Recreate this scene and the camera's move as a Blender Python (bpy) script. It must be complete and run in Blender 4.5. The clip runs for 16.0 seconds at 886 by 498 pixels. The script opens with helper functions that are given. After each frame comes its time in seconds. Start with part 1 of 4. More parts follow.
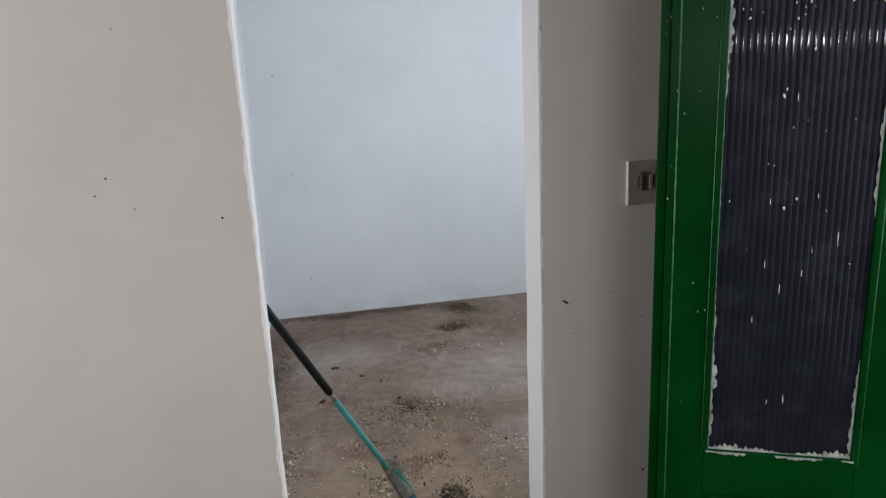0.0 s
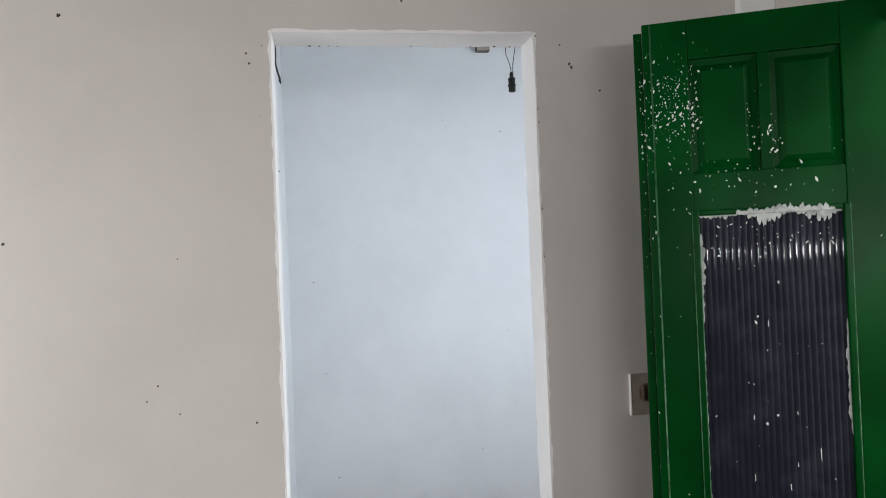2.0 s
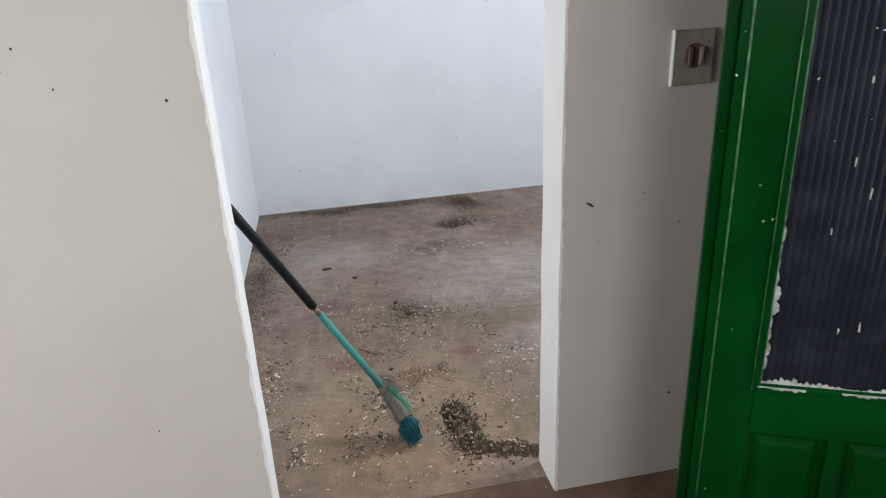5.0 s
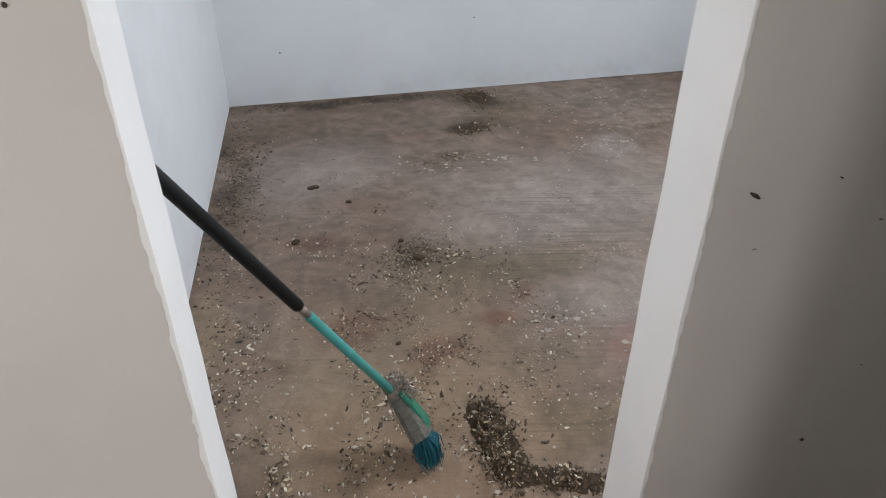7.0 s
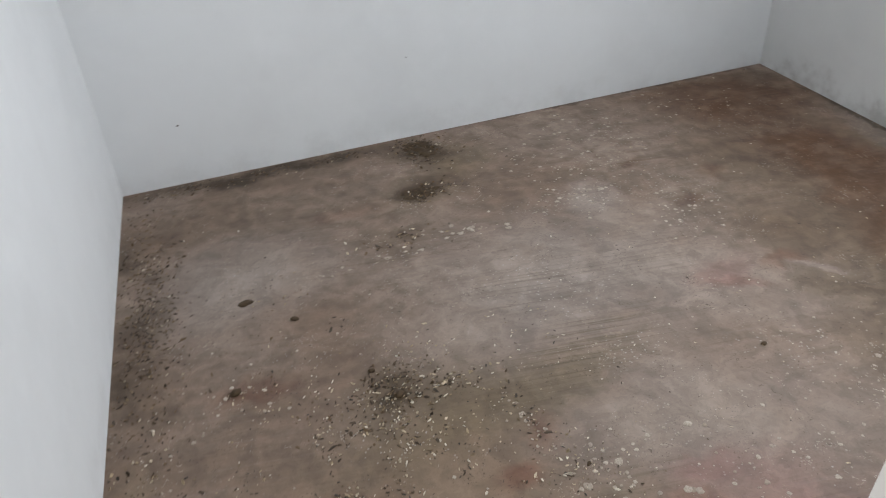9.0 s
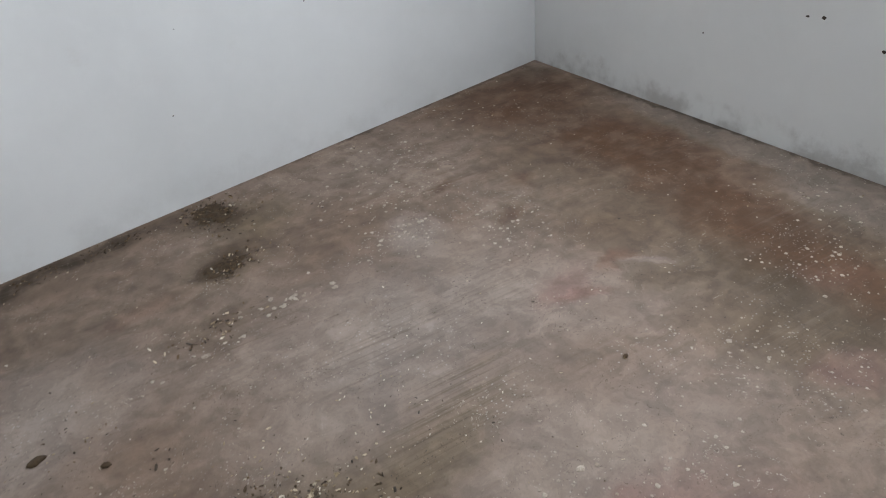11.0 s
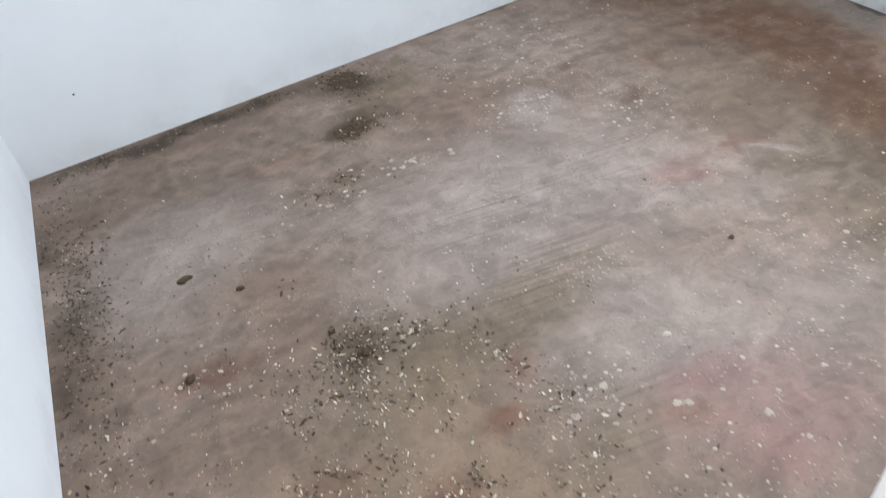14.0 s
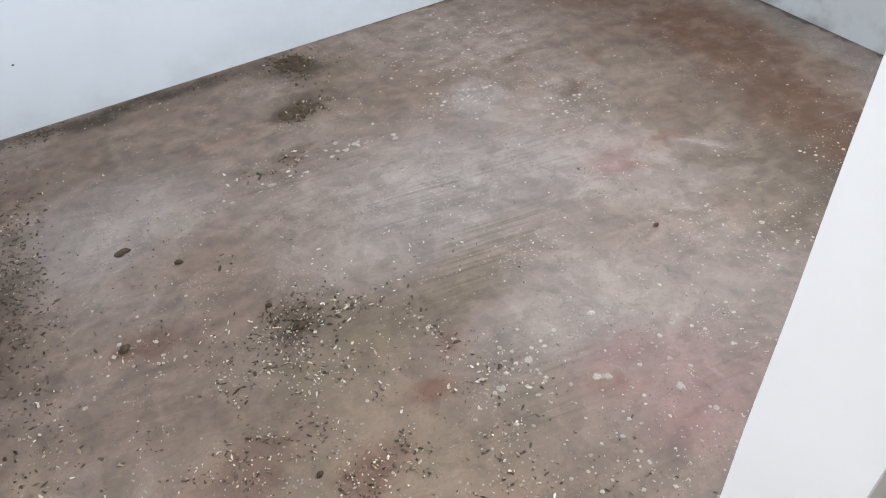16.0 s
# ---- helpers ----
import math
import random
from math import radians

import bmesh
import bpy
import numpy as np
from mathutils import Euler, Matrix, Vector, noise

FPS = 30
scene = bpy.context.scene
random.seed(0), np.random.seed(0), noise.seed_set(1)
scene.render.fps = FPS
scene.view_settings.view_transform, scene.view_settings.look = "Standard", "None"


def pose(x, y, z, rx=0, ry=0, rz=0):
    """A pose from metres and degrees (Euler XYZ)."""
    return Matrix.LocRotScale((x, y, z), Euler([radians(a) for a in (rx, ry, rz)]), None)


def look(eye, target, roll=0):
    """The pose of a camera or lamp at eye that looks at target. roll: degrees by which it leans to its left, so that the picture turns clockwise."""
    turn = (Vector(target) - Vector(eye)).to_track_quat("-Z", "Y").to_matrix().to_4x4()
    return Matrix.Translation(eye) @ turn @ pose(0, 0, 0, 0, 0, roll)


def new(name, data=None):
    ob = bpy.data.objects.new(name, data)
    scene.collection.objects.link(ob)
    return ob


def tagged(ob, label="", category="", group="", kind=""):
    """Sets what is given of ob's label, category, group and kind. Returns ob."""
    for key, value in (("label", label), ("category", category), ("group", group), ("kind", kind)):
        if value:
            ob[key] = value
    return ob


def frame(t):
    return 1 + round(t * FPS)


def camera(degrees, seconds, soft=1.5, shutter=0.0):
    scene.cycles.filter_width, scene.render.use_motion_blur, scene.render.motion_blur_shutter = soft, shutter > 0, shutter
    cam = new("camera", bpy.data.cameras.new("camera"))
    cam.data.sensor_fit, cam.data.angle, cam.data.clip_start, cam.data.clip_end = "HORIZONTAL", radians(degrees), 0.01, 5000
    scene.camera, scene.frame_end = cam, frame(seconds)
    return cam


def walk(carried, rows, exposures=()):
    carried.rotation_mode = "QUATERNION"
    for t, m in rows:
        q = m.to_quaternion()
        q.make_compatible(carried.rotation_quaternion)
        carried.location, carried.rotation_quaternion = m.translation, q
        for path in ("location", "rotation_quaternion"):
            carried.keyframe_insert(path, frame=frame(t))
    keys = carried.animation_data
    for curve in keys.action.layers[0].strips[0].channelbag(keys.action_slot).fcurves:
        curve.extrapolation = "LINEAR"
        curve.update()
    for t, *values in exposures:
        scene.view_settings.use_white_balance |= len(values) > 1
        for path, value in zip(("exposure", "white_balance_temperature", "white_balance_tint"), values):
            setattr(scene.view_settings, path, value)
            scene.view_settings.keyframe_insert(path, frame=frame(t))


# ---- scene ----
cam = camera(62.7, 16.0, soft=1.0, shutter=0.4)
PATH = [
    (0, (0.111, -1.712, 1.401), (0.485, 0.189, 0.904), -2.6),
    (0.5, (0.13, -1.793, 1.412), (0.438, 0.151, 1.06), -1.8),
    (1, (0.141, -1.853, 1.439), (0.436, 0.116, 1.245), -2.0),
    (1.5, (0.127, -1.881, 1.451), (0.409, 0.098, 1.395), -2.6),
    (2, (0.136, -1.907, 1.474), (0.441, 0.07, 1.501), -2.3),
    (2.5, (0.151, -1.897, 1.47), (0.462, 0.079, 1.461), -2.4),
    (3, (0.162, -1.81, 1.433), (0.492, 0.159, 1.323), -2.3),
    (3.5, (0.157, -1.757, 1.398), (0.502, 0.176, 1.017), -1.2),
    (4, (0.126, -1.665, 1.365), (0.472, 0.21, 0.761), -2.3),
    (4.2, (0.133, -1.631, 1.354), (0.499, 0.224, 0.704), -3.4),
    (6.3, (0.208, -0.925, 1.292), (0.507, 0.781, 0.29), -1.1),
    (6.5, (0.21, -0.863, 1.281), (0.524, 0.815, 0.241), -1.5),
    (7, (0.184, -0.741, 1.26), (0.53, 0.884, 0.148), 0.0),
    (7.5, (0.2, -0.583, 1.259), (0.497, 1.044, 0.135), -0.2),
    (8, (0.228, -0.429, 1.26), (0.554, 1.192, 0.135), 1.4),
    (8.5, (0.226, -0.293, 1.252), (0.634, 1.293, 0.103), 1.0),
    (9, (0.191, -0.147, 1.264), (0.746, 1.409, 0.136), -3.1),
    (9.5, (0.186, -0.093, 1.249), (0.922, 1.374, 0.107), -3.0),
    (10, (0.184, -0.043, 1.253), (1.093, 1.327, 0.114), -1.8),
    (12.5, (0.419, 0.25, 1.265), (1.475, 1.504, 0.119), -6.8),
    (13, (0.35, 0.194, 1.234), (1.18, 1.522, -0.011), -3.2),
    (13.5, (0.306, 0.088, 1.228), (1.005, 1.504, 0.001), -8.2),
    (14, (0.244, -0.027, 1.227), (0.849, 1.353, -0.087), -9.5),
    (14.5, (0.242, -0.101, 1.221), (0.949, 1.188, -0.135), -5.8),
    (15, (0.248, -0.103, 1.22), (0.988, 1.162, -0.141), -3.4),
    (15.5, (0.235, -0.102, 1.214), (0.959, 1.181, -0.139), -3.8),
    (16, (0.242, -0.105, 1.225), (0.956, 1.205, -0.106), -4.7),
]
EXPOSURE = [(0, -0.60, 6400, 10), (1.0, -0.32, 6350, 10), (1.5, -0.31, 6400, 10), (2.0, -0.36, 6420, 10), (2.5, -0.36, 6400, 10), (3.0, -0.38, 6400, 10), (4.2, -0.12, 6400, 9), (6.5, -0.36, 6550, 10), (7.5, -0.44, 6600, 10), (8.5, -0.34, 6900, 10), (9.2, -0.38, 6800, 10), (10, -0.54, 6750, 10),
            (12.5, -0.08, 6800, 10), (13.0, -0.02, 6750, 10), (13.5, 0.17, 6550, 9), (14.5, 0.25, 6250, 9), (16, 0.25, 6250, 9)]
walk(cam, [(t, look(eye, target, roll)) for t, eye, target, roll in PATH], EXPOSURE)

# ---- plan, in metres ----
W, H, T = 0.704, 2.08, 0.118           # doorway: width, height, wall thickness
BACK = 2.395                            # the room's far wall
LX0, LX1 = -0.222, -0.108               # the room's one side wall, at the doorway and at the far wall
RX0, RX1 = 2.535, 2.712                 # the other side wall
ROOM_H = 2.95
HALL_L, HALL_R, HALL_B, HALL_H = -1.9, 1.405, -3.6, 2.75
ENTRY_Y0, ENTRY_Y1, ENTRY_H = -1.85, -0.64, 2.05
WIN_Y0, WIN_Y1, WIN_Z0, WIN_Z1 = 0.42, 1.00, 1.58, 2.23

# ---- light ----
world = bpy.data.worlds.new("world")
scene.world = world
world.use_nodes = True
wn = world.node_tree
sky = wn.nodes.new("ShaderNodeTexSky")
sky.sky_type, sky.sun_disc = "NISHITA", False
sky.sun_elevation, sky.sun_rotation = radians(55), radians(120)
wn.links.new(sky.outputs[0], wn.nodes["Background"].inputs[0])
wn.nodes["Background"].inputs[1].default_value = 0.12

sun = new("sun", bpy.data.lights.new("sun", "SUN"))
sun.data.energy, sun.data.angle, sun.data.color = 0.8, radians(15), (1.0, 0.97, 0.93)
sun.matrix_world = look((0, 0, 8), (-1.0, 4.5, 0))


def opening_lamp(name, eye, target, wide, high, watts, colour):
    ob = new(name, bpy.data.lights.new(name, "AREA"))
    ob.data.shape, ob.data.size, ob.data.size_y = "RECTANGLE", wide, high
    ob.data.energy, ob.data.color = watts, colour
    ob.matrix_world = look(eye, target)
    return ob


def side_x(y, x0, x1):
    return x0 + (x1 - x0) * (y - T) / (BACK - T)


WIN_Y = (WIN_Y0 + WIN_Y1) / 2
WIN_X = side_x(WIN_Y, RX0, RX1)
opening_lamp("entry_daylight", (HALL_R + 0.09, (ENTRY_Y0 + ENTRY_Y1) / 2, 1.05), (0, (ENTRY_Y0 + ENTRY_Y1) / 2 + 0.5, 0.3),
             1.15, 1.95, 17, (1.0, 0.985, 0.97))
opening_lamp("window_daylight", (WIN_X + 0.07, WIN_Y, (WIN_Z0 + WIN_Z1) / 2), (0.0, WIN_Y + 0.2, 0.1), 0.52, 0.60, 73, (0.86, 0.925, 1.0))
# added strip lamp out of view, for the glint band across the ribbed glass
opening_lamp("rib_glint_lamp", (0.3, HALL_B - 0.06, 1.435), (0.3, 0, 1.435), 1.1, 0.024, 26.0, (1, 1, 1))
# added fill from the left, out of view, that evens out the hall walls
opening_lamp("hall_fill_lamp", (HALL_L - 0.07, -1.25, 1.35), (0.7, -0.25, 1.0), 1.3, 0.85, 43, (1.0, 0.985, 0.97))


# ---- materials ----
class Nodes:
    """Short hands for building one material's nodes."""

    def __init__(self, name):
        self.mat = bpy.data.materials.new(name)
        self.mat.use_nodes = True
        self.t = self.mat.node_tree
        self.bsdf = self.t.nodes["Principled BSDF"]
        self.geo = self.n("ShaderNodeNewGeometry")
        self.pos = self.n("ShaderNodeTexCoord").outputs["Object"]

    def n(self, kind):
        return self.t.nodes.new(kind)

    def put(self, socket, value):
        if isinstance(value, bpy.types.NodeSocket):
            self.t.links.new(value, socket)
        elif isinstance(value, (tuple, list)) and len(value) == 3 and len(socket.default_value) == 4:
            socket.default_value = (*value, 1)
        else:
            socket.default_value = value

    def set(self, name, value):
        self.put(self.bsdf.inputs[name], value)

    def noise(self, scale, detail=4, rough=0.55, vec=None, distortion=0.0):
        n = self.n("ShaderNodeTexNoise")
        n.inputs["Scale"].default_value, n.inputs["Detail"].default_value = scale, detail
        n.inputs["Roughness"].default_value, n.inputs["Distortion"].default_value = rough, distortion
        self.put(n.inputs["Vector"], vec or self.pos)
        return n

    def ramp(self, fac, lo, hi, out0=0.0, out1=1.0):
        n = self.n("ShaderNodeMapRange")
        n.interpolation_type = "SMOOTHSTEP"
        self.put(n.inputs["Value"], fac)
        for key, value in (("From Min", lo), ("From Max", hi), ("To Min", out0), ("To Max", out1)):
            n.inputs[key].default_value = value
        return n.outputs[0]

    def mix(self, fac, a, b, blend="MIX"):
        n = self.n("ShaderNodeMix")
        n.data_type, n.blend_type = "RGBA", blend
        self.put(n.inputs[0], fac)
        self.put(n.inputs[6], a)
        self.put(n.inputs[7], b)
        return n.outputs[2]

    def math(self, op, a, b=0.0):
        n = self.n("ShaderNodeMath")
        n.operation, n.use_clamp = op, False
        self.put(n.inputs[0], a)
        self.put(n.inputs[1], b)
        return n.outputs[0]

    def mapped(self, vec, loc=(0, 0, 0), rot=0.0, scale=(1, 1, 1), kind="TEXTURE"):
        n = self.n("ShaderNodeMapping")
        n.vector_type = kind
        self.put(n.inputs[0], vec)
        n.inputs["Location"].default_value = loc
        n.inputs["Rotation"].default_value = (0, 0, rot)
        n.inputs["Scale"].default_value = scale
        return n.outputs[0]

    def bump(self, height, strength, distance, below=None):
        n = self.n("ShaderNodeBump")
        n.inputs["Strength"].default_value, n.inputs["Distance"].default_value = strength, distance
        self.put(n.inputs["Height"], height)
        if below:
            self.put(n.inputs["Normal"], below)
        self.put(self.bsdf.inputs["Normal"], n.outputs[0])
        return n.outputs[0]


def plaster(name, colour, stain, grime=0.0, rough=0.85):
    """Brush-painted plaster: uneven coats, faint trowel waves, small scuffs."""
    m = Nodes(name)
    big = m.noise(1.7, 5, 0.6)
    mid = m.noise(9, 5, 0.6)
    c = m.mix(m.ramp(big.outputs[0], 0.35, 0.72), colour, tuple(v * 0.93 for v in colour))
    c = m.mix(m.ramp(mid.outputs[0], 0.45, 0.8, 0, 0.35), c, tuple(min(1, v * 1.05) for v in colour))
    scuff = m.noise(4.5, 6, 0.7, vec=m.mapped(m.pos, scale=(1, 1, 0.6)))
    c = m.mix(m.ramp(scuff.outputs[0], 0.66, 0.78, 0, 0.30), c, stain)
    if grime:
        sep = m.n("ShaderNodeSeparateXYZ")
        m.put(sep.inputs[0], m.pos)
        edge = m.noise(14, 6, 0.7)
        h = m.math("SUBTRACT", sep.outputs[2], m.math("MULTIPLY", edge.outputs[0], 0.22))
        patch = m.noise(5.5, 4, 0.6)
        c = m.mix(m.math("MULTIPLY", m.ramp(h, -0.11, 0.0, grime, 0.0), m.ramp(patch.outputs[0], 0.4, 0.62)), c, (0.22, 0.19, 0.17))
    m.set("Base Color", c)
    m.set("Roughness", rough)
    trowel = m.noise(3.2, 3, 0.5)
    grain = m.noise(160, 4, 0.6)
    b = m.bump(trowel.outputs[0], 0.35, 0.02)
    m.bump(grain.outputs[0], 0.25, 0.0015, b)
    return m.mat


def plain(name, colour, rough=0.6, metal=0.0, vary=0.25, scale=30.0, bump=0.2, spec=0.5):
    """A plain coat with worn, uneven tone and fine relief."""
    m = Nodes(name)
    n = m.noise(scale, 5, 0.6)
    fine = m.noise(scale * 9, 3, 0.6)
    c = m.mix(m.ramp(n.outputs[0], 0.3, 0.75), colour, tuple(v * (1 - vary) for v in colour))
    m.set("Base Color", c)
    m.put(m.bsdf.inputs["Roughness"], m.ramp(fine.outputs[0], 0.2, 0.8, rough * 0.85, min(1, rough * 1.15)))
    m.set("Metallic", metal)
    m.set("Specular IOR Level", spec)
    m.bump(n.outputs[0], bump, 0.002)
    return m.mat


def islands(name, colours, rough=0.7):
    """Loose bits, each with its own tone out of a few."""
    m = Nodes(name)
    r = m.n("ShaderNodeValToRGB")
    r.color_ramp.interpolation = "CONSTANT"
    while len(r.color_ramp.elements) < len(colours):
        r.color_ramp.elements.new(0.5)
    for e, (at, c) in zip(r.color_ramp.elements, colours):
        e.position, e.color = at, (*c, 1)
    m.put(r.inputs[0], m.geo.outputs["Random Per Island"])
    n = m.noise(220, 3, 0.6)
    m.set("Base Color", m.mix(m.ramp(n.outputs[0], 0.35, 0.75, 0, 0.4), r.outputs[0], (0.12, 0.09, 0.065)))
    m.set("Roughness", rough)
    return m.mat


HALL_PAINT = plaster("hall_beige_paint", (0.585, 0.555, 0.525), (0.46, 0.42, 0.385))
ROOM_PAINT = plaster("room_white_paint", (0.74, 0.755, 0.77), (0.62, 0.62, 0.61), grime=0.12)
# window wall: damp foot, and a lighter white to make up for missing light
ROOM_PAINT_DAMP_LIT = plaster("room_white_paint_damp_lit", (0.79, 0.80, 0.80), (0.56, 0.55, 0.54), grime=0.45)
JAMB_PAINT = plaster("jamb_white_paint", (0.82, 0.81, 0.80), (0.70, 0.65, 0.60))
# both ceilings stay out of view; dark so that less light bounces off them
DARK_CEILING = plaster("dark_ceiling_grey", (0.27, 0.265, 0.25), (0.18, 0.17, 0.16))


def room_floor():
    """Worn cement screed with rests of red oxide, sandy dirt, pale drips and broom streaks."""
    m = Nodes("worn_cement")
    warp = m.noise(7, 5, 0.65)
    off = m.n("ShaderNodeVectorMath")
    off.operation = "MULTIPLY_ADD"
    m.put(off.inputs[0], warp.outputs[1])
    off.inputs[1].default_value, off.inputs[2].default_value = (0.16, 0.16, 0), (-0.08, -0.08, 0)
    add = m.n("ShaderNodeVectorMath")
    m.put(add.inputs[0], m.pos)
    m.put(add.inputs[1], off.outputs[0])
    bent = add.outputs[0]
    big = m.noise(2.1, 6, 0.62)
    mid = m.noise(8.5, 6, 0.65)
    fine = m.noise(85, 6, 0.75)
    c = m.mix(m.ramp(big.outputs[0], 0.35, 0.7), (0.215, 0.147, 0.107), (0.320, 0.246, 0.200))
    c = m.mix(m.ramp(mid.outputs[0], 0.42, 0.72, 0, 0.55), c, (0.15, 0.094, 0.064))

    def oval(x, y, rx, ry, turn, strength, soft, vec):
        flat = m.mapped(m.mapped(vec, (x, y, 0), radians(turn), (rx, ry, 1)), scale=(1, 1, 0), kind="POINT")
        ln = m.n("ShaderNodeVectorMath")
        ln.operation = "LENGTH"
        m.put(ln.inputs[0], flat)
        return m.ramp(ln.outputs["Value"], 1.0 - soft, 1.05, strength, 0.0)

    def stain(x, y, rx, ry, turn, colour, strength, soft=0.75, vec=None):
        nonlocal c
        mask = oval(x, y, rx, ry, turn, strength, soft, vec or bent)
        patchy = m.ramp(mid.outputs[0], 0.25, 0.6, 0.55, 1.0)
        c = m.mix(m.math("MULTIPLY", mask, patchy), c, colour)

    PALE, RED, PINK = (0.375, 0.310, 0.276), (0.185, 0.090, 0.058), (0.300, 0.172, 0.148)
    BROWN, OLIVE, DIRT_SHADE, GREY = (0.125, 0.062, 0.032), (0.365, 0.264, 0.172), (0.055, 0.038, 0.023), (0.25, 0.203, 0.170)
    DUST = (0.19, 0.138, 0.085)
    EARTH_TONE = (0.12, 0.083, 0.052)
    # pale, walked-on cement in the middle
    stain(1.15, 1.45, 0.65, 0.36, -8, PALE, 0.65, 0.95)
    stain(1.05, 1.15, 0.75, 0.30, 8, PALE, 0.5, 0.95)
    stain(0.20, 1.70, 0.36, 0.34, 0, PALE, 0.5, 0.95)
    stain(1.15, 0.72, 0.55, 0.30, -20, PALE, 0.4)
    stain(0.10, 1.62, 0.20, 0.26, 0, PALE, 0.35)
    stain(0.95, 1.28, 0.50, 0.22, 5, PALE, 0.55, 0.95)
    stain(0.30, 1.75, 0.36, 0.30, 0, PALE, 0.45)
    stain(1.55, 1.05, 0.50, 0.30, -15, PALE, 0.3)
    stain(1.38, 1.68, 0.14, 0.16, 0, PALE, 0.6)
    # broad darker tone towards the far wall
    stain(0.35, 2.02, 0.62, 0.36, 0, EARTH_TONE, 0.32, 0.95)
    # sandy dirt near the doorway and round the swept heaps
    # the two doorway ovals are also brightened for the hall's warm light
    stain(0.30, 0.58, 0.60, 0.46, 0, OLIVE, 0.65, 0.95)
    stain(0.38, 0.32, 0.60, 0.34, 0, (0.36, 0.232, 0.135), 0.6, 0.95)
    stain(0.55, 0.98, 0.33, 0.22, 10, DUST, 0.7, 0.95)
    stain(0.80, 0.95, 0.46, 0.14, 9, DUST, 0.75, 0.95)
    stain(0.80, 0.58, 0.16, 0.08, 25, DUST, 0.4)
    stain(0.74, 0.33, 0.18, 0.10, 5, DUST, 0.6)
    stain(0.50, 1.09, 0.15, 0.11, 0, EARTH_TONE, 0.8)
    stain(0.485, 1.075, 0.05, 0.035, 0, DIRT_SHADE, 0.9)
    stain(0.89, 1.96, 0.27, 0.14, 10, EARTH_TONE, 0.9)
    stain(0.87, 1.96, 0.13, 0.07, 10, DIRT_SHADE, 0.9)
    stain(1.00, 2.22, 0.22, 0.16, -30, EARTH_TONE, 0.9)
    stain(0.98, 2.24, 0.12, 0.10, -30, DIRT_SHADE, 0.9)
    stain(1.10, 2.12, 0.20, 0.13, 20, DUST, 0.55)
    # broader, darker brown on the window side
    stain(1.72, 0.68, 0.28, 0.18, -40, EARTH_TONE, 0.6)
    stain(1.95, 1.30, 0.42, 0.85, -8, EARTH_TONE, 0.5)
    stain(2.02, 0.72, 0.42, 0.48, -20, EARTH_TONE, 0.95)
    stain(1.80, 0.50, 0.30, 0.25, -30, EARTH_TONE, 0.7)
    # red oxide rests
    stain(0.46, 0.64, 0.13, 0.08, 15, RED, 0.75)
    stain(0.655, 0.735, 0.085, 0.055, 0, RED, 0.85)
    stain(0.76, 0.83, 0.06, 0.07, 0, RED, 0.6)
    stain(0.18, 1.22, 0.16, 0.06, 0, RED, 0.65)
    stain(0.26, 0.78, 0.18, 0.09, 10, RED, 0.55)
    stain(0.02, 0.66, 0.12, 0.08, 0, RED, 0.4)
    stain(1.10, 0.46, 0.30, 0.22, -35, PINK, 0.6)
    stain(1.06, 0.37, 0.12, 0.09, -20, (0.30, 0.135, 0.12), 0.18)
    stain(0.955, 0.53, 0.09, 0.05, -20, RED, 0.5)
    stain(1.02, 0.60, 0.10, 0.06, 0, PINK, 0.7)
    stain(0.70, 1.72, 0.18, 0.10, 0, EARTH_TONE, 0.45)
    stain(0.58, 1.93, 0.18, 0.06, 0, RED, 0.30)
    stain(1.50, 1.10, 0.14, 0.045, -35, (0.27, 0.135, 0.11), 0.55)
    stain(1.50, 1.16, 0.16, 0.08, 10, PINK, 0.5)
    stain(1.73, 0.98, 0.16, 0.07, -35, EARTH_TONE, 0.7)
    stain(1.69, 1.13, 0.10, 0.04, 5, RED, 0.65)
    stain(1.76, 1.06, 0.10, 0.03, -35, PALE, 0.6)
    stain(2.05, 0.66, 0.13, 0.10, -40, PINK, 0.7)
    stain(1.72, 0.46, 0.14, 0.09, -40, PINK, 0.5)
    # brown, damp earth along the far side
    stain(2.35, 2.12, 0.48, 0.34, 0, BROWN, 1.0)
    stain(2.30, 1.55, 0.30, 0.60, 8, BROWN, 1.0)
    stain(2.14, 1.02, 0.23, 0.52, -16, BROWN, 0.95)
    stain(2.06, 0.60, 0.17, 0.36, -14, BROWN, 0.85)
    stain(2.20, 2.30, 0.45, 0.07, 0, BROWN, 0.6)
    stain(1.64, 1.82, 0.085, 0.05, 0, BROWN, 0.6)
    stain(1.85, 1.66, 0.07, 0.07, 0, BROWN, 0.65)
    stain(1.67, 1.53, 0.10, 0.04, 0, BROWN, 0.55)
    stain(2.08, 1.33, 0.08, 0.06, 0, BROWN, 0.5)
    stain(2.57, 1.38, 0.10, 0.55, -8, GREY, 0.8, 0.4)
    stain(2.45, 0.78, 0.17, 0.36, -14, GREY, 0.75, 0.4)
    # dirt gathered along the walls
    for x, y, rx, ry, k in ((-0.10, 1.95, 0.07, 0.16, 0.7), (-0.07, 1.62, 0.12, 0.14, 0.65), (-0.03, 1.80, 0.10, 0.07, 0.5), (-0.11, 1.35, 0.08, 0.18, 0.75), (-0.05, 1.22, 0.07, 0.06, 0.5)):
        stain(x, y, rx, ry, -3, DIRT_SHADE, k, 0.95)
    stain(-0.12, 0.85, 0.09, 0.30, -3, OLIVE, 0.7)
    stain(0.42, 2.35, 0.62, 0.075, 0, DIRT_SHADE, 0.95)
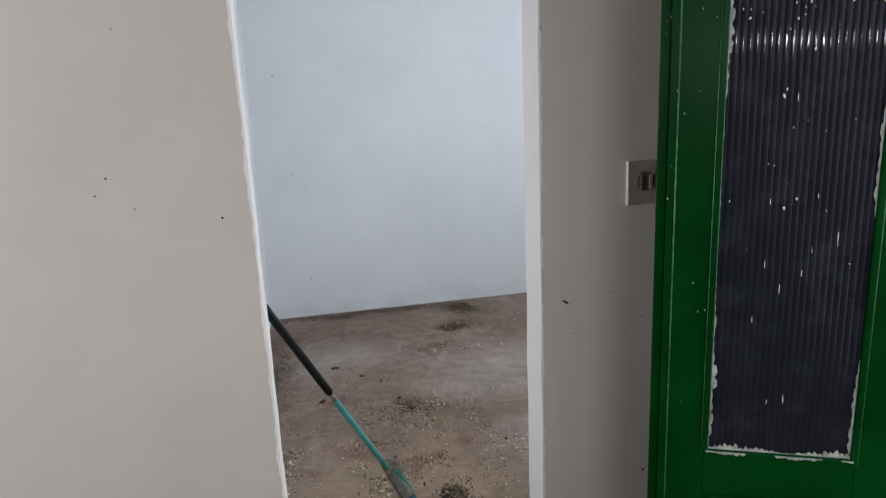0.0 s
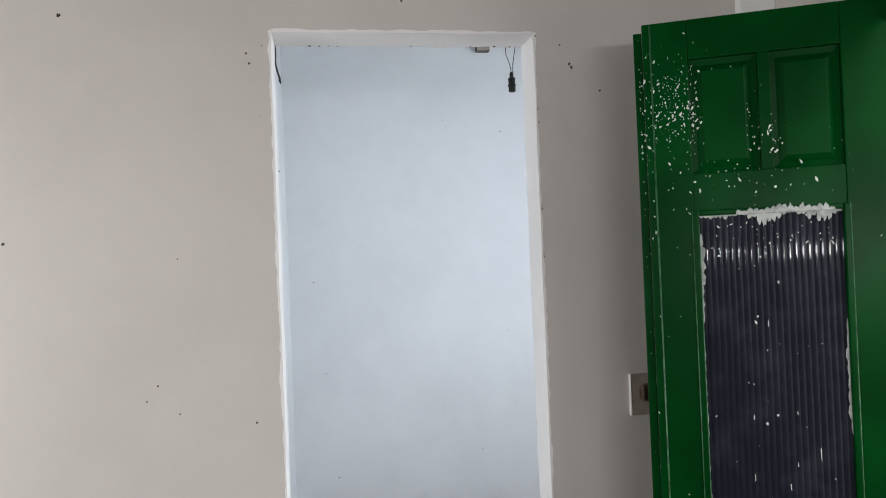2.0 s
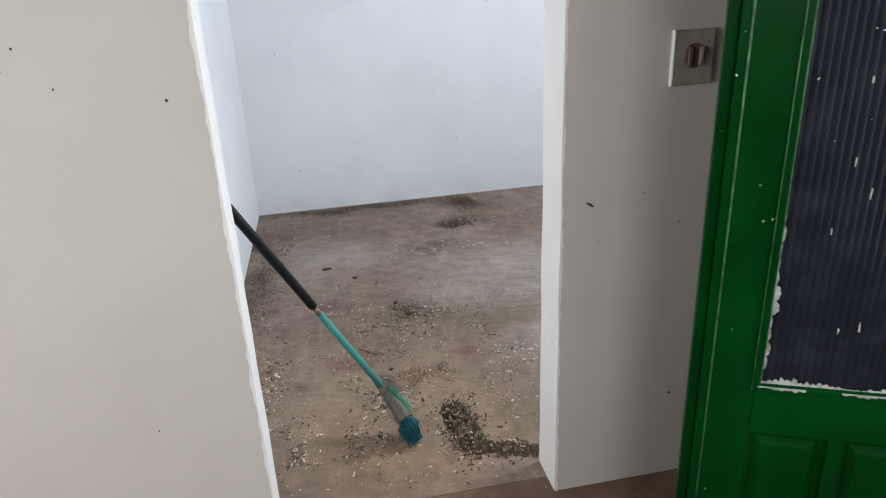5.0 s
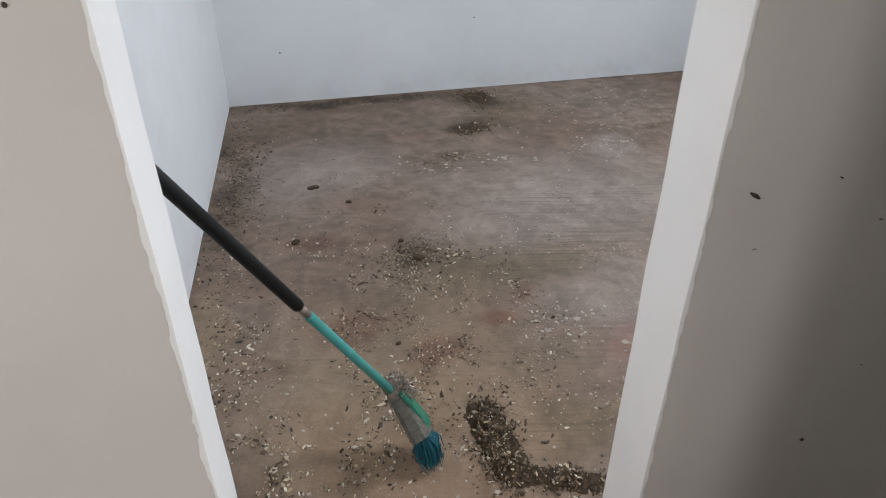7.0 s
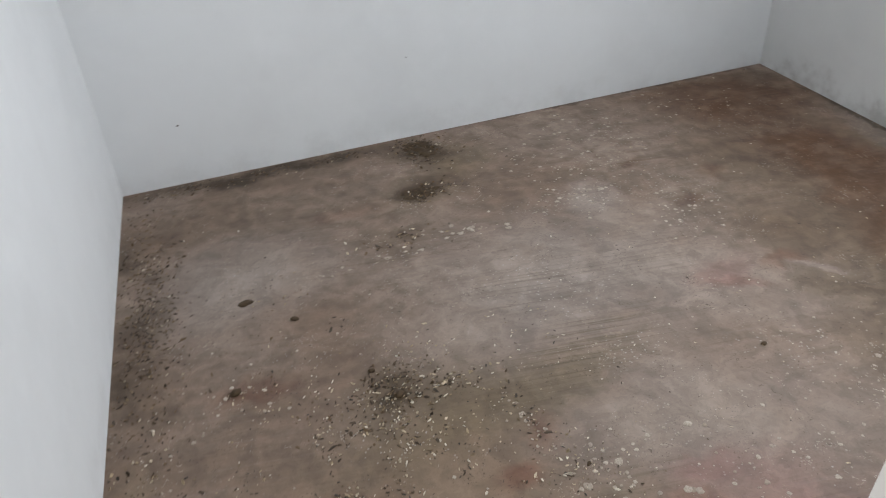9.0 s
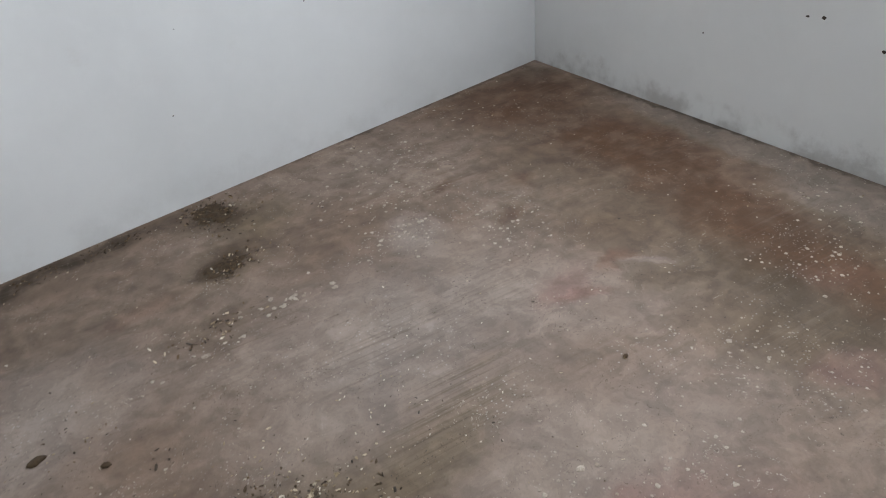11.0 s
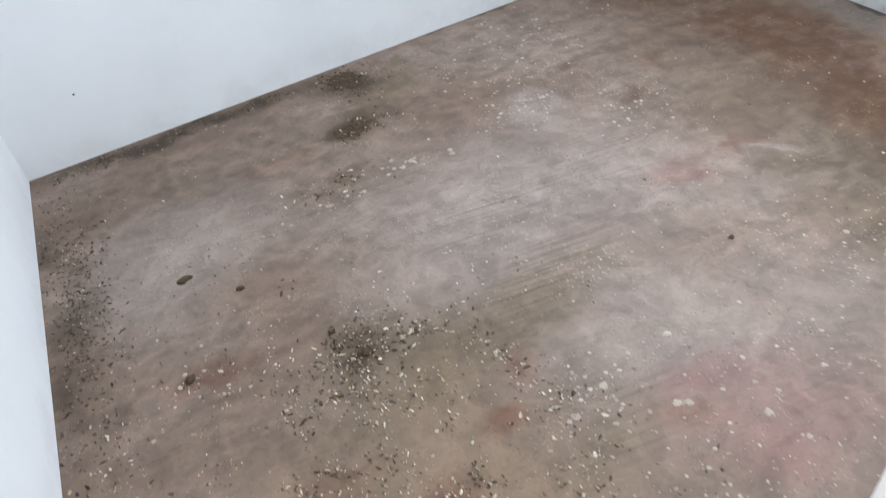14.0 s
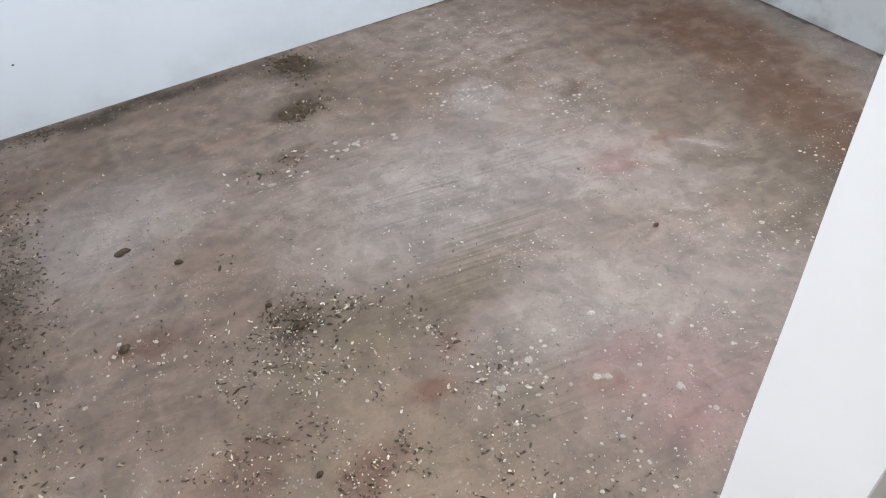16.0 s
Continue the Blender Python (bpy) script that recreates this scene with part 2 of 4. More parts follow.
    # thin joint shadows painted along the feet of two walls
    stain(1.9, 2.395, 1.0, 0.022, 0, DIRT_SHADE, 0.8)
    stain(2.63, 1.40, 0.025, 1.1, -4.5, DIRT_SHADE, 0.8)
    # broom streaks
    turned = m.mapped(m.pos, (0, 0, 0), radians(-10), (1, 1, 1))
    streak = m.noise(1.0, 5, 0.7, vec=m.mapped(turned, scale=(1.6, 72, 1), kind="POINT"))
    where = m.noise(2.6, 3, 0.55, vec=m.mapped(m.pos, (0.4, 0.2, 0.0), kind="POINT"))
    amount = m.math("MULTIPLY", m.ramp(streak.outputs[0], 0.52, 0.70, 0, 0.36), m.ramp(where.outputs[0], 0.47, 0.64))
    c = m.mix(amount, c, (0.115, 0.08, 0.05))
    for x, y, rx, ry, turn, strength in ((0.93, 1.01, 0.44, 0.15, 12, 0.6), (0.80, 0.57, 0.22, 0.10, 12, 0.5), (1.15, 1.30, 0.55, 0.22, 6, 0.22), (0.70, 0.32, 0.18, 0.12, 12, 0.6)):
        fan = m.math("MULTIPLY", m.ramp(streak.outputs[0], 0.47, 0.63), oval(x, y, rx, ry, turn, strength, 0.9, m.pos))
        c = m.mix(fan, c, (0.12, 0.088, 0.055))
    light = m.math("MULTIPLY", m.ramp(streak.outputs[0], 0.50, 0.30, 0, 0.15), m.ramp(where.outputs[0], 0.40, 0.6))
    c = m.mix(light, c, (0.36, 0.30, 0.27))
    # blotches and wear at several sizes
    for size, low, high in ((4.5, 0.80, 1.13), (17.0, 0.80, 1.13)):
        tone = m.noise(size, 7, 0.68, vec=bent)
        grey = m.n("ShaderNodeCombineColor")
        value = m.ramp(tone.outputs[0], 0.30, 0.68, high, low)
        for k in range(3):
            m.put(grey.inputs[k], value)
        c = m.mix(1.0, c, grey.outputs[0], "MULTIPLY")
    # sand grains and tiny pale specks
    c = m.mix(m.ramp(fine.outputs[0], 0.52, 0.74, 0, 0.30), c, (0.085, 0.06, 0.04))
    speck = m.n("ShaderNodeTexVoronoi")
    speck.inputs["Scale"].default_value = 75
    m.put(speck.inputs["Vector"], m.pos)
    cloud = m.noise(3.3, 3, 0.6)
    dots = m.math("MULTIPLY", m.ramp(speck.outputs["Distance"], 0.20, 0.13), m.ramp(cloud.outputs[0], 0.48, 0.66, 0, 0.7))
    c = m.mix(dots, c, (0.52, 0.48, 0.44))
    for size, edge, tone, low, high in ((130, 0.24, (0.055, 0.040, 0.026), 0.46, 0.62), (48, 0.15, (0.07, 0.05, 0.033), 0.50, 0.66), (110, 0.22, (0.55, 0.49, 0.41), 0.49, 0.64)):
        bit = m.n("ShaderNodeTexVoronoi")
        bit.inputs["Scale"].default_value = size
        m.put(bit.inputs["Vector"], bent)
        cloud = m.noise(5.0 + size * 0.02, 4, 0.65, vec=m.mapped(m.pos, (size * 0.1, 0.7, 0), kind="POINT"))
        c = m.mix(m.math("MULTIPLY", m.ramp(bit.outputs["Distance"], edge, edge * 0.5), m.ramp(cloud.outputs[0], low, high, 0, 0.75)), c, tone)
    m.set("Base Color", c)
    m.put(m.bsdf.inputs["Roughness"], m.ramp(big.outputs[0], 0.3, 0.7, 0.60, 0.78))
    m.set("Specular IOR Level", 0.4)
    b = m.bump(big.outputs[0], 0.3, 0.01)
    b = m.bump(streak.outputs[0], 0.15, 0.002, b)
    m.bump(fine.outputs[0], 0.18, 0.001, b)
    return m.mat


def gloss_green():
    """Old oil paint: brush marks, slightly uneven green."""
    m = Nodes("green_oil_paint")
    n = m.noise(5, 2, 0.5)
    brush = m.noise(1.0, 3, 0.5, vec=m.mapped(m.pos, scale=(260, 60, 9), kind="POINT"))
    m.set("Base Color", m.mix(m.ramp(n.outputs[0], 0.35, 0.7), (0.0004, 0.030, 0.0042), (0.0007, 0.049, 0.0075)))
    m.set("Roughness", 0.28)
    m.set("Specular IOR Level", 0.06)
    m.bump(brush.outputs[0], 0.12, 0.0006)
    return m.mat


FLOOR = room_floor()
HALL_FLOOR = plain("hall_brown_screed", (0.19, 0.115, 0.075), 0.75, vary=0.5, scale=6, bump=0.5)
GREEN = gloss_green()
# paler green that paints the highlight lines on the door's edges
HIGHLIGHT_GREEN = plain("green_edge_highlight", (0.05, 0.19, 0.075), 0.4, vary=0.85, scale=45, bump=0.3)
PUTTY = plain("white_putty", (0.52, 0.55, 0.52), 0.8, vary=0.6, scale=40, bump=0.6)
FLECK = plain("white_paint_flecks", (0.72, 0.76, 0.70), 0.7, vary=0.3, scale=50)
PLATE = plain("yellowed_plastic", (0.34, 0.30, 0.26), 0.5, vary=0.25, scale=30)
SOCKET_BROWN = plain("brown_scorched_plastic", (0.13, 0.085, 0.055), 0.6, vary=0.4, scale=60)
BLACK = plain("black_grip", (0.005, 0.0055, 0.006), 0.55, vary=0.4, scale=35, spec=0.3)
STEEL = plain("dull_steel", (0.30, 0.24, 0.20), 0.5, metal=0.6, vary=0.4, scale=60)
TEAL = plain("teal_enamel", (0.07, 0.37, 0.345), 0.4, vary=0.22, scale=24)
DUSTY = plain("dusty_grey_plastic", (0.17, 0.16, 0.135), 0.9, vary=0.5, scale=70, bump=0.6)
GREEN_SHELL = plain("green_plastic", (0.02, 0.22, 0.13), 0.5, vary=0.4, scale=60)
BRISTLE = plain("teal_nylon_bristle", (0.005, 0.135, 0.19), 0.6, vary=0.6, scale=90)
LINT = plain("dusty_lint", (0.36, 0.31, 0.26), 0.95, vary=0.5, scale=90)
WIRE = plain("dark_wire", (0.02, 0.022, 0.02), 0.5)
MARK = plain("dark_hole_plug", (0.055, 0.04, 0.03), 0.9, vary=0.4, scale=90)
DRIP = islands("pale_paint_drips", [(0.0, (0.47, 0.395, 0.32)), (0.35, (0.41, 0.34, 0.275)), (0.6, (0.55, 0.47, 0.385)), (0.85, (0.35, 0.28, 0.22))])
CHIPS = islands("mixed_chips", [(0.0, (0.075, 0.050, 0.030)), (0.22, (0.20, 0.142, 0.085)), (0.36, (0.42, 0.32, 0.20)), (0.52, (0.68, 0.56, 0.40)),
                                (0.70, (0.84, 0.76, 0.63)), (0.90, (0.045, 0.036, 0.028))])
DARK_CHIPS = islands("dark_chips", [(0.0, (0.042, 0.026, 0.014)), (0.3, (0.085, 0.053, 0.027)), (0.6, (0.16, 0.100, 0.050)), (0.82, (0.27, 0.19, 0.11)), (0.93, (0.55, 0.47, 0.35))])
CRUMBS = plain("dirt_crumbs", (0.085, 0.053, 0.027), 0.95, vary=0.5, scale=80, bump=0.6)


def ribbed_glass():
    m = Nodes("dark_ribbed_glass")
    n = m.noise(14, 4, 0.6)
    m.set("Base Color", m.mix(m.ramp(n.outputs[0], 0.4, 0.75), (0.014, 0.016, 0.024), (0.026, 0.029, 0.040)))
    m.set("Roughness", 0.06)
    m.set("Specular IOR Level", 0.05)
    m.set("Transmission Weight", 0.15)
    m.set("IOR", 1.5)
    m.bump(n.outputs[0], 0.1, 0.002)
    return m.mat


GLASS = ribbed_glass()


# ---- mesh helpers ----
def box(bm, x0, x1, y0, y1, z0, z1, bevel=0.0):
    vs = [bm.verts.new((x, y, z)) for x in (x0, x1) for y in (y0, y1) for z in (z0, z1)]
    fs = [bm.faces.new([vs[i] for i in q]) for q in ((0, 1, 3, 2), (4, 6, 7, 5), (0, 4, 5, 1), (2, 3, 7, 6), (0, 2, 6, 4), (1, 5, 7, 3))]
    if bevel:
        edges = list({e for f in fs for e in f.edges})
        bmesh.ops.bevel(bm, geom=edges, offset=bevel, segments=2, affect="EDGES", profile=0.6)


def tube(bm, pts, radii, sides=12, flat=1.0):
    """A tube along points with a radius at each; closed at both ends."""
    rings = []
    up = Vector((0.13, 0.31, 0.94))
    for i, p in enumerate(pts):
        d = (Vector(pts[min(i + 1, len(pts) - 1)]) - Vector(pts[max(i - 1, 0)])).normalized()
        a = d.cross(up).normalized()
        b = d.cross(a)
        rings.append([bm.verts.new(Vector(p) + radii[i] * (math.cos(k) * a + flat * math.sin(k) * b))
                      for k in (j * 2 * math.pi / sides for j in range(sides))])
    for r0, r1 in zip(rings, rings[1:]):
        for j in range(sides):
            bm.faces.new((r0[j], r0[(j + 1) % sides], r1[(j + 1) % sides], r1[j]))
    bm.faces.new(list(reversed(rings[0])))
    bm.faces.new(rings[-1])


def mesh_of(name, bm, materials, smooth=False):
    bmesh.ops.recalc_face_normals(bm, faces=bm.faces[:])
    me = bpy.data.meshes.new(name)
    bm.to_mesh(me)
    bm.free()
    for mat in materials if isinstance(materials, (list, tuple)) else [materials]:
        me.materials.append(mat)
    if smooth:
        for p in me.polygons:
            p.use_smooth = True
    return me


def part(name, bm, material, parent, label="", smooth=False):
    ob = new(name, mesh_of(name, bm, material, smooth))
    ob.parent = parent
    if label:
        ob["label"] = label
    return ob


def structure(name, bm, material, label, category):
    return tagged(new(name, mesh_of(name, bm, material)), label, category, kind="structure")


# ---- structure ----
def doorway_wall():
    bm = bmesh.new()
    box(bm, HALL_L, 0, 0, T, 0, ROOM_H)
    box(bm, W, RX1 + 0.2, 0, T, 0, ROOM_H)
    box(bm, 0, W, 0, T, H, ROOM_H)
    for f in bm.faces:
        f.normal_update()
        f.material_index = 1 if f.normal.y > 0.9 else 0
    ob = structure("wall_doorway", bm, [HALL_PAINT, ROOM_PAINT], "beige painted plaster wall with an open doorway", "wall")
    return ob


def doorway_trim():
    """White paint wrapped round the raw opening, with a hand-cut, uneven edge on the hall side."""
    bm = bmesh.new()
    rnd = random.Random(5)

    def lip(i):
        return max(0.0003, 0.0022 + 0.0050 * noise.noise((i * 0.31, 1.3, 0)) + 0.0028 * noise.noise((i * 0.09, 7.7, 0)) + rnd.uniform(-0.001, 0.001))

    steps = 240
    for side, x0, s in ((0, 0.0, 1), (1, W, -1)):
        prev = None
        for i in range(steps + 1):
            z = H * i / steps
            wob = 0.0025 * noise.noise((side * 9 + z * 6, 2, 0))
            inner = x0 + s * (0.0035 + wob)
            row = [bm.verts.new(p) for p in ((x0 - s * lip(i + side * 500), -0.0008, z), (inner, -0.0008, z),
                                             (inner + s * 0.001 * noise.noise((z * 11, side, 4)), T * 0.5, z), (inner, T + 0.0035, z), (x0 - s * 0.004, T + 0.0035, z))]
            if prev:
                for a, b, c_, d in zip(prev, prev[1:], row[1:], row):
                    bm.faces.new((a, b, c_, d))
            prev = row
    prev = None
    for i in range(41):
        x = 0.006 + (W - 0.012) * i / 40
        z = H - 0.005 + 0.002 * noise.noise((x * 9, 3, 1))
        row = [bm.verts.new(p) for p in ((x, -0.0009, H + lip(i + 900)), (x, -0.0009, z), (x, T + 0.0037, z + 0.003 * noise.noise((x * 14, 8, 1))), (x, T + 0.0037, H + 0.004))]
        if prev:
            for a, b, c_, d in zip(prev, prev[1:], row[1:], row):
                bm.faces.new((a, b, c_, d))
        prev = row
    return structure("trim_doorway", bm, JAMB_PAINT, "white painted plaster reveal with chipped edges", "door reveal")


def slab_between(name, p0, p1, thick, z0, z1, material, label, holes=()):
    """An upright wall from p0 to p1 (its inner face), thickened to the right of that way; holes: (from, to, low, high) along it."""
    a, b = Vector((*p0, 0)), Vector((*p1, 0))
    d = (b - a).normalized()
    n = Vector((d.y, -d.x, 0))
    length = (b - a).length
    us = sorted({0.0, length, *(h[0] for h in holes), *(h[1] for h in holes)})
    zs = sorted({z0, z1, *(h[2] for h in holes), *(h[3] for h in holes)})

    def solid(i, j):
        if not (0 <= i < len(us) - 1 and 0 <= j < len(zs) - 1):
            return False
        u, z = (us[i] + us[i + 1]) / 2, (zs[j] + zs[j + 1]) / 2
        return not any(h[0] < u < h[1] and h[2] < z < h[3] for h in holes)

    bm = bmesh.new()
    cache = {}

    def v(i, j, k):
        if (i, j, k) not in cache:
            cache[i, j, k] = bm.verts.new(a + d * us[i] + n * thick * k + Vector((0, 0, zs[j])))
        return cache[i, j, k]

    for i in range(len(us) - 1):
        for j in range(len(zs) - 1):
            if not solid(i, j):
                continue
            for k in (0, 1):
                bm.faces.new((v(i, j, k), v(i + 1, j, k), v(i + 1, j + 1, k), v(i, j + 1, k)))
            if not solid(i - 1, j):
                bm.faces.new((v(i, j, 0), v(i, j + 1, 0), v(i, j + 1, 1), v(i, j, 1)))
            if not solid(i + 1, j):
                bm.faces.new((v(i + 1, j, 0), v(i + 1, j + 1, 0), v(i + 1, j + 1, 1), v(i + 1, j, 1)))
            if not solid(i, j - 1):
                bm.faces.new((v(i, j, 0), v(i + 1, j, 0), v(i + 1, j, 1), v(i, j, 1)))
            if not solid(i, j + 1):
                bm.faces.new((v(i, j + 1, 0), v(i + 1, j + 1, 0), v(i + 1, j + 1, 1), v(i, j + 1, 1)))
    return structure(name, bm, material, label, "wall")


doorway_wall()
doorway_trim()
slab_between("wall_room_far", (LX1 - 0.15, BACK), (RX1 + 0.15, BACK), -0.15, 0, ROOM_H, ROOM_PAINT, "white painted plaster wall, grimy at the foot")
slab_between("wall_room_side", (LX0, T), (LX1, BACK), -0.15, 0, ROOM_H, ROOM_PAINT, "white painted plaster side wall in bright daylight")
q = (BACK - T) / math.hypot(BACK - T, RX1 - RX0)
slab_between("wall_room_window", (RX0, T), (RX1, BACK), 0.15, 0, ROOM_H, ROOM_PAINT_DAMP_LIT, "white painted plaster wall with damp stains at its foot",
             [((WIN_Y0 - T) / q, (WIN_Y1 - T) / q, WIN_Z0, WIN_Z1)])
slab_between("wall_entry", (HALL_R, HALL_B), (HALL_R, 0), 0.15, 0, HALL_H, HALL_PAINT, "beige painted wall with the open entrance",
             [(ENTRY_Y0 - HALL_B, ENTRY_Y1 - HALL_B, 0.0, ENTRY_H)])
# unseen opening, made only for the hall's fill light
slab_between("wall_hall_side", (HALL_L, HALL_B), (HALL_L, T), -0.15, 0, HALL_H, HALL_PAINT, "beige painted hall wall with an added opening for the fill lamp",
             [(-1.95 - HALL_B, -0.55 - HALL_B, 0.90, 1.80)])
# the slot is invented to let the glint strip through
slab_between("wall_hall_back", (HALL_L - 0.15, HALL_B), (HALL_R + 0.15, HALL_B), 0.15, 0, HALL_H, HALL_PAINT, "plain beige hall wall with an added slot for the glint lamp",
             [(0.3 - 0.57 - HALL_L + 0.15, 0.3 + 0.57 - HALL_L + 0.15, 1.40, 1.47)])

bm = bmesh.new()
box(bm, 1.297, HALL_R - 0.001, -0.03, -0.0005, 0, HALL_H, 0.004)
structure("trim_pilaster", bm, JAMB_PAINT, "pale plastered corner pilaster", "pilaster")

bm = bmesh.new()
box(bm, LX0 - 0.1, RX1 + 0.1, T * 0.5, BACK + 0.1, -0.12, 0)
floor = structure("floor_room", bm, FLOOR, "worn dirty cement floor with red stains and pale drips", "floor")
bm = bmesh.new()
box(bm, HALL_L - 0.1, HALL_R + 0.15, HALL_B - 0.1, T * 0.5 - 0.001, -0.12, -0.001)
structure("floor_hall", bm, HALL_FLOOR, "brown dusty cement hall floor", "floor")
bm = bmesh.new()
box(bm, LX0 - 0.2, RX1 + 0.2, T, BACK + 0.2, ROOM_H, ROOM_H + 0.12)
structure("ceiling_room", bm, DARK_CEILING, "unseen room ceiling, dark grey to cut bounce light", "ceiling")
bm = bmesh.new()
box(bm, HALL_L - 0.2, HALL_R + 0.2, HALL_B - 0.2, -0.001, HALL_H, HALL_H + 0.12)
structure("ceiling_hall", bm, DARK_CEILING, "unseen hall ceiling, dark grey to cut bounce light", "ceiling")
bm = bmesh.new()
box(bm, -400, 400, -400, 400, -0.6, -0.125)
structure("ground", bm, HALL_FLOOR, "bare brown earth outside the house", "ground")


# ---- small marks on the walls ----
def blots(name, label, normal_axis, spots, seed):
    """Nail holes, fillings and insects' marks: small uneven bumps pressed on a wall; spots: (x, y, z, radius, stretch)."""
    rnd = random.Random(seed)
    bm = bmesh.new()
    for x, y, z, r, k in spots:
        turn = rnd.uniform(-0.6, 0.6)
        top = []
        for j in range(9):
            a = j * 2 * math.pi / 9
            rr = r * rnd.uniform(0.7, 1.2)
            u, w = rr * k * math.cos(a), rr * math.sin(a)
            u, w = u * math.cos(turn) - w * math.sin(turn), u * math.sin(turn) + w * math.cos(turn)
            top.append((u, w))
        lift = r * 0.45
        if normal_axis == "y":
            at = lambda u, w, d: (x + u, y - d, z + w)
        else:
            at = lambda u, w, d: (x - d, y + u, z + w)
        lo = [bm.verts.new(at(u, w, -0.002)) for u, w in top]
        hi = [bm.verts.new(at(u * 0.6, w * 0.6, lift)) for u, w in top]
        for j in range(9):
            bm.faces.new((lo[j], lo[(j + 1) % 9], hi[(j + 1) % 9], hi[j]))
        bm.faces.new(hi)
    return tagged(new(name, mesh_of(name, bm, MARK)), label, "wall marks", kind="stuff")


def marks_y(y, *rows):
    return [(x, y, z, r, k) for x, z, r, k in rows]


blots("hall_wall_marks", "small dark nail holes and scuffs on beige wall", "y", marks_y(
    0.0, (-0.303, 1.185, 0.0032, 1), (-0.33, 1.148, 0.003, 1), (-0.252, 1.112, 0.0032, 1), (-0.066, 1.077, 0.0035, 1), (-0.245, 1.50, 0.0026, 1),
    (-0.65, 1.552, 0.005, 1), (-0.06, 2.02, 0.0042, 1), (-0.053, 1.994, 0.0045, 1), (-0.507, 2.113, 0.006, 1), (0.80, 1.994, 0.006, 0.7), (0.806, 1.984, 0.005, 0.8),
    (0.885, 1.92, 0.004, 1), (0.768, 0.779, 0.0045, 2.9), (0.895, 0.792, 0.0018, 3.2), (0.985, 0.715, 0.0018, 3.2), (0.79, 0.69, 0.0015, 3.2),
    (1.06, 0.42, 0.002, 1.5), (1.0, 0.25, 0.004, 1.2), (-0.02, 2.04, 0.002, 1), (-0.03, 1.86, 0.002, 1), (-0.211, 0.368, 0.003, 1), (0.345, 2.161, 0.004, 1), (0.775, 2.046, 0.004, 0.6)), 11)
blots("reveal_nicks", "dark chipped nicks along the white reveal", "y", marks_y(
    -0.001, (0.7065, 1.872, 0.0035, 0.5), (0.7075, 1.835, 0.003, 0.5), (0.7065, 1.60, 0.004, 0.5), (0.7065, 1.47, 0.0035, 0.6), (0.708, 2.07, 0.003, 1), (-0.002, 1.90, 0.002, 0.6)) + marks_y(
    T - 0.002, (0.0035, 1.73, 0.005, 0.5), (0.10, 2.0755, 0.0025, 2.5), (0.125, 2.0755, 0.0025, 2.2), (0.15, 2.0755, 0.002, 2.4), (0.175, 2.0755, 0.002, 2), (0.38, 2.0755, 0.0015, 2),
    (0.55, 2.0755, 0.0015, 3), (0.62, 2.0755, 0.003, 1.4), (0.665, 2.0755, 0.0025, 1.5)), 14)
blots("far_wall_marks", "tiny dark specks on the white wall", "y", marks_y(
    BACK, (0.136, 0.225, 0.004, 1.5), (0.03, 1.367, 0.005, 1), (1.179, 2.234, 0.006, 0.6), (0.828, 2.306, 0.004, 1),
    (0.992, 0.325, 0.003, 1.4), (1.174, 1.025, 0.004, 1), (0.082, 0.832, 0.004, 1), (1.072, 0.589, 0.0028, 1), (1.546, 0.561, 0.0032, 1)), 12)
blots("window_wall_marks", "dark insect marks on the damp white wall", "x",
      [(side_x(y, RX0, RX1), y, z, r, k) for y, z, r, k in ((1.073, 0.471, 0.007, 1.5), (1.127, 0.465, 0.005, 1.8), (0.873, 0.41, 0.006, 1.3), (1.5, 0.33, 0.004, 1))], 13)


# ---- green door leaf, standing open in the hall ----
def panel(bm, x0, x1, z0, z1, low, high, edge):
    """A raised and fielded panel, facing -y."""
    a = [bm.verts.new(p) for p in ((x0, low, z0), (x1, low, z0), (x1, low, z1), (x0, low, z1))]
    e = edge
    b = [bm.verts.new(p) for p in ((x0 + e, low + 0.004, z0 + e), (x1 - e, low + 0.004, z0 + e), (x1 - e, low + 0.004, z1 - e), (x0 + e, low + 0.004, z1 - e))]
    e = edge * 2.1
    c_ = [bm.verts.new(p) for p in ((x0 + e, high, z0 + e), (x1 - e, high, z0 + e), (x1 - e, high, z1 - e), (x0 + e, high, z1 - e))]
    d = [bm.verts.new(p) for p in ((x0, 0.03, z0), (x1, 0.03, z0), (x1, 0.03, z1), (x0, 0.03, z1))]
    for p, q_ in ((d, a), (a, b), (b, c_)):
        for j in range(4):
            bm.faces.new((p[j], p[(j + 1) % 4], q_[(j + 1) % 4], q_[j]))
    bm.faces.new(c_)
    bm.faces.new(list(reversed(d)))


LEAF_W, LEAF_H = 0.605, 1.98
GX0, GX1, GZ0, GZ1 = 0.108, 0.411, 0.545, 1.553


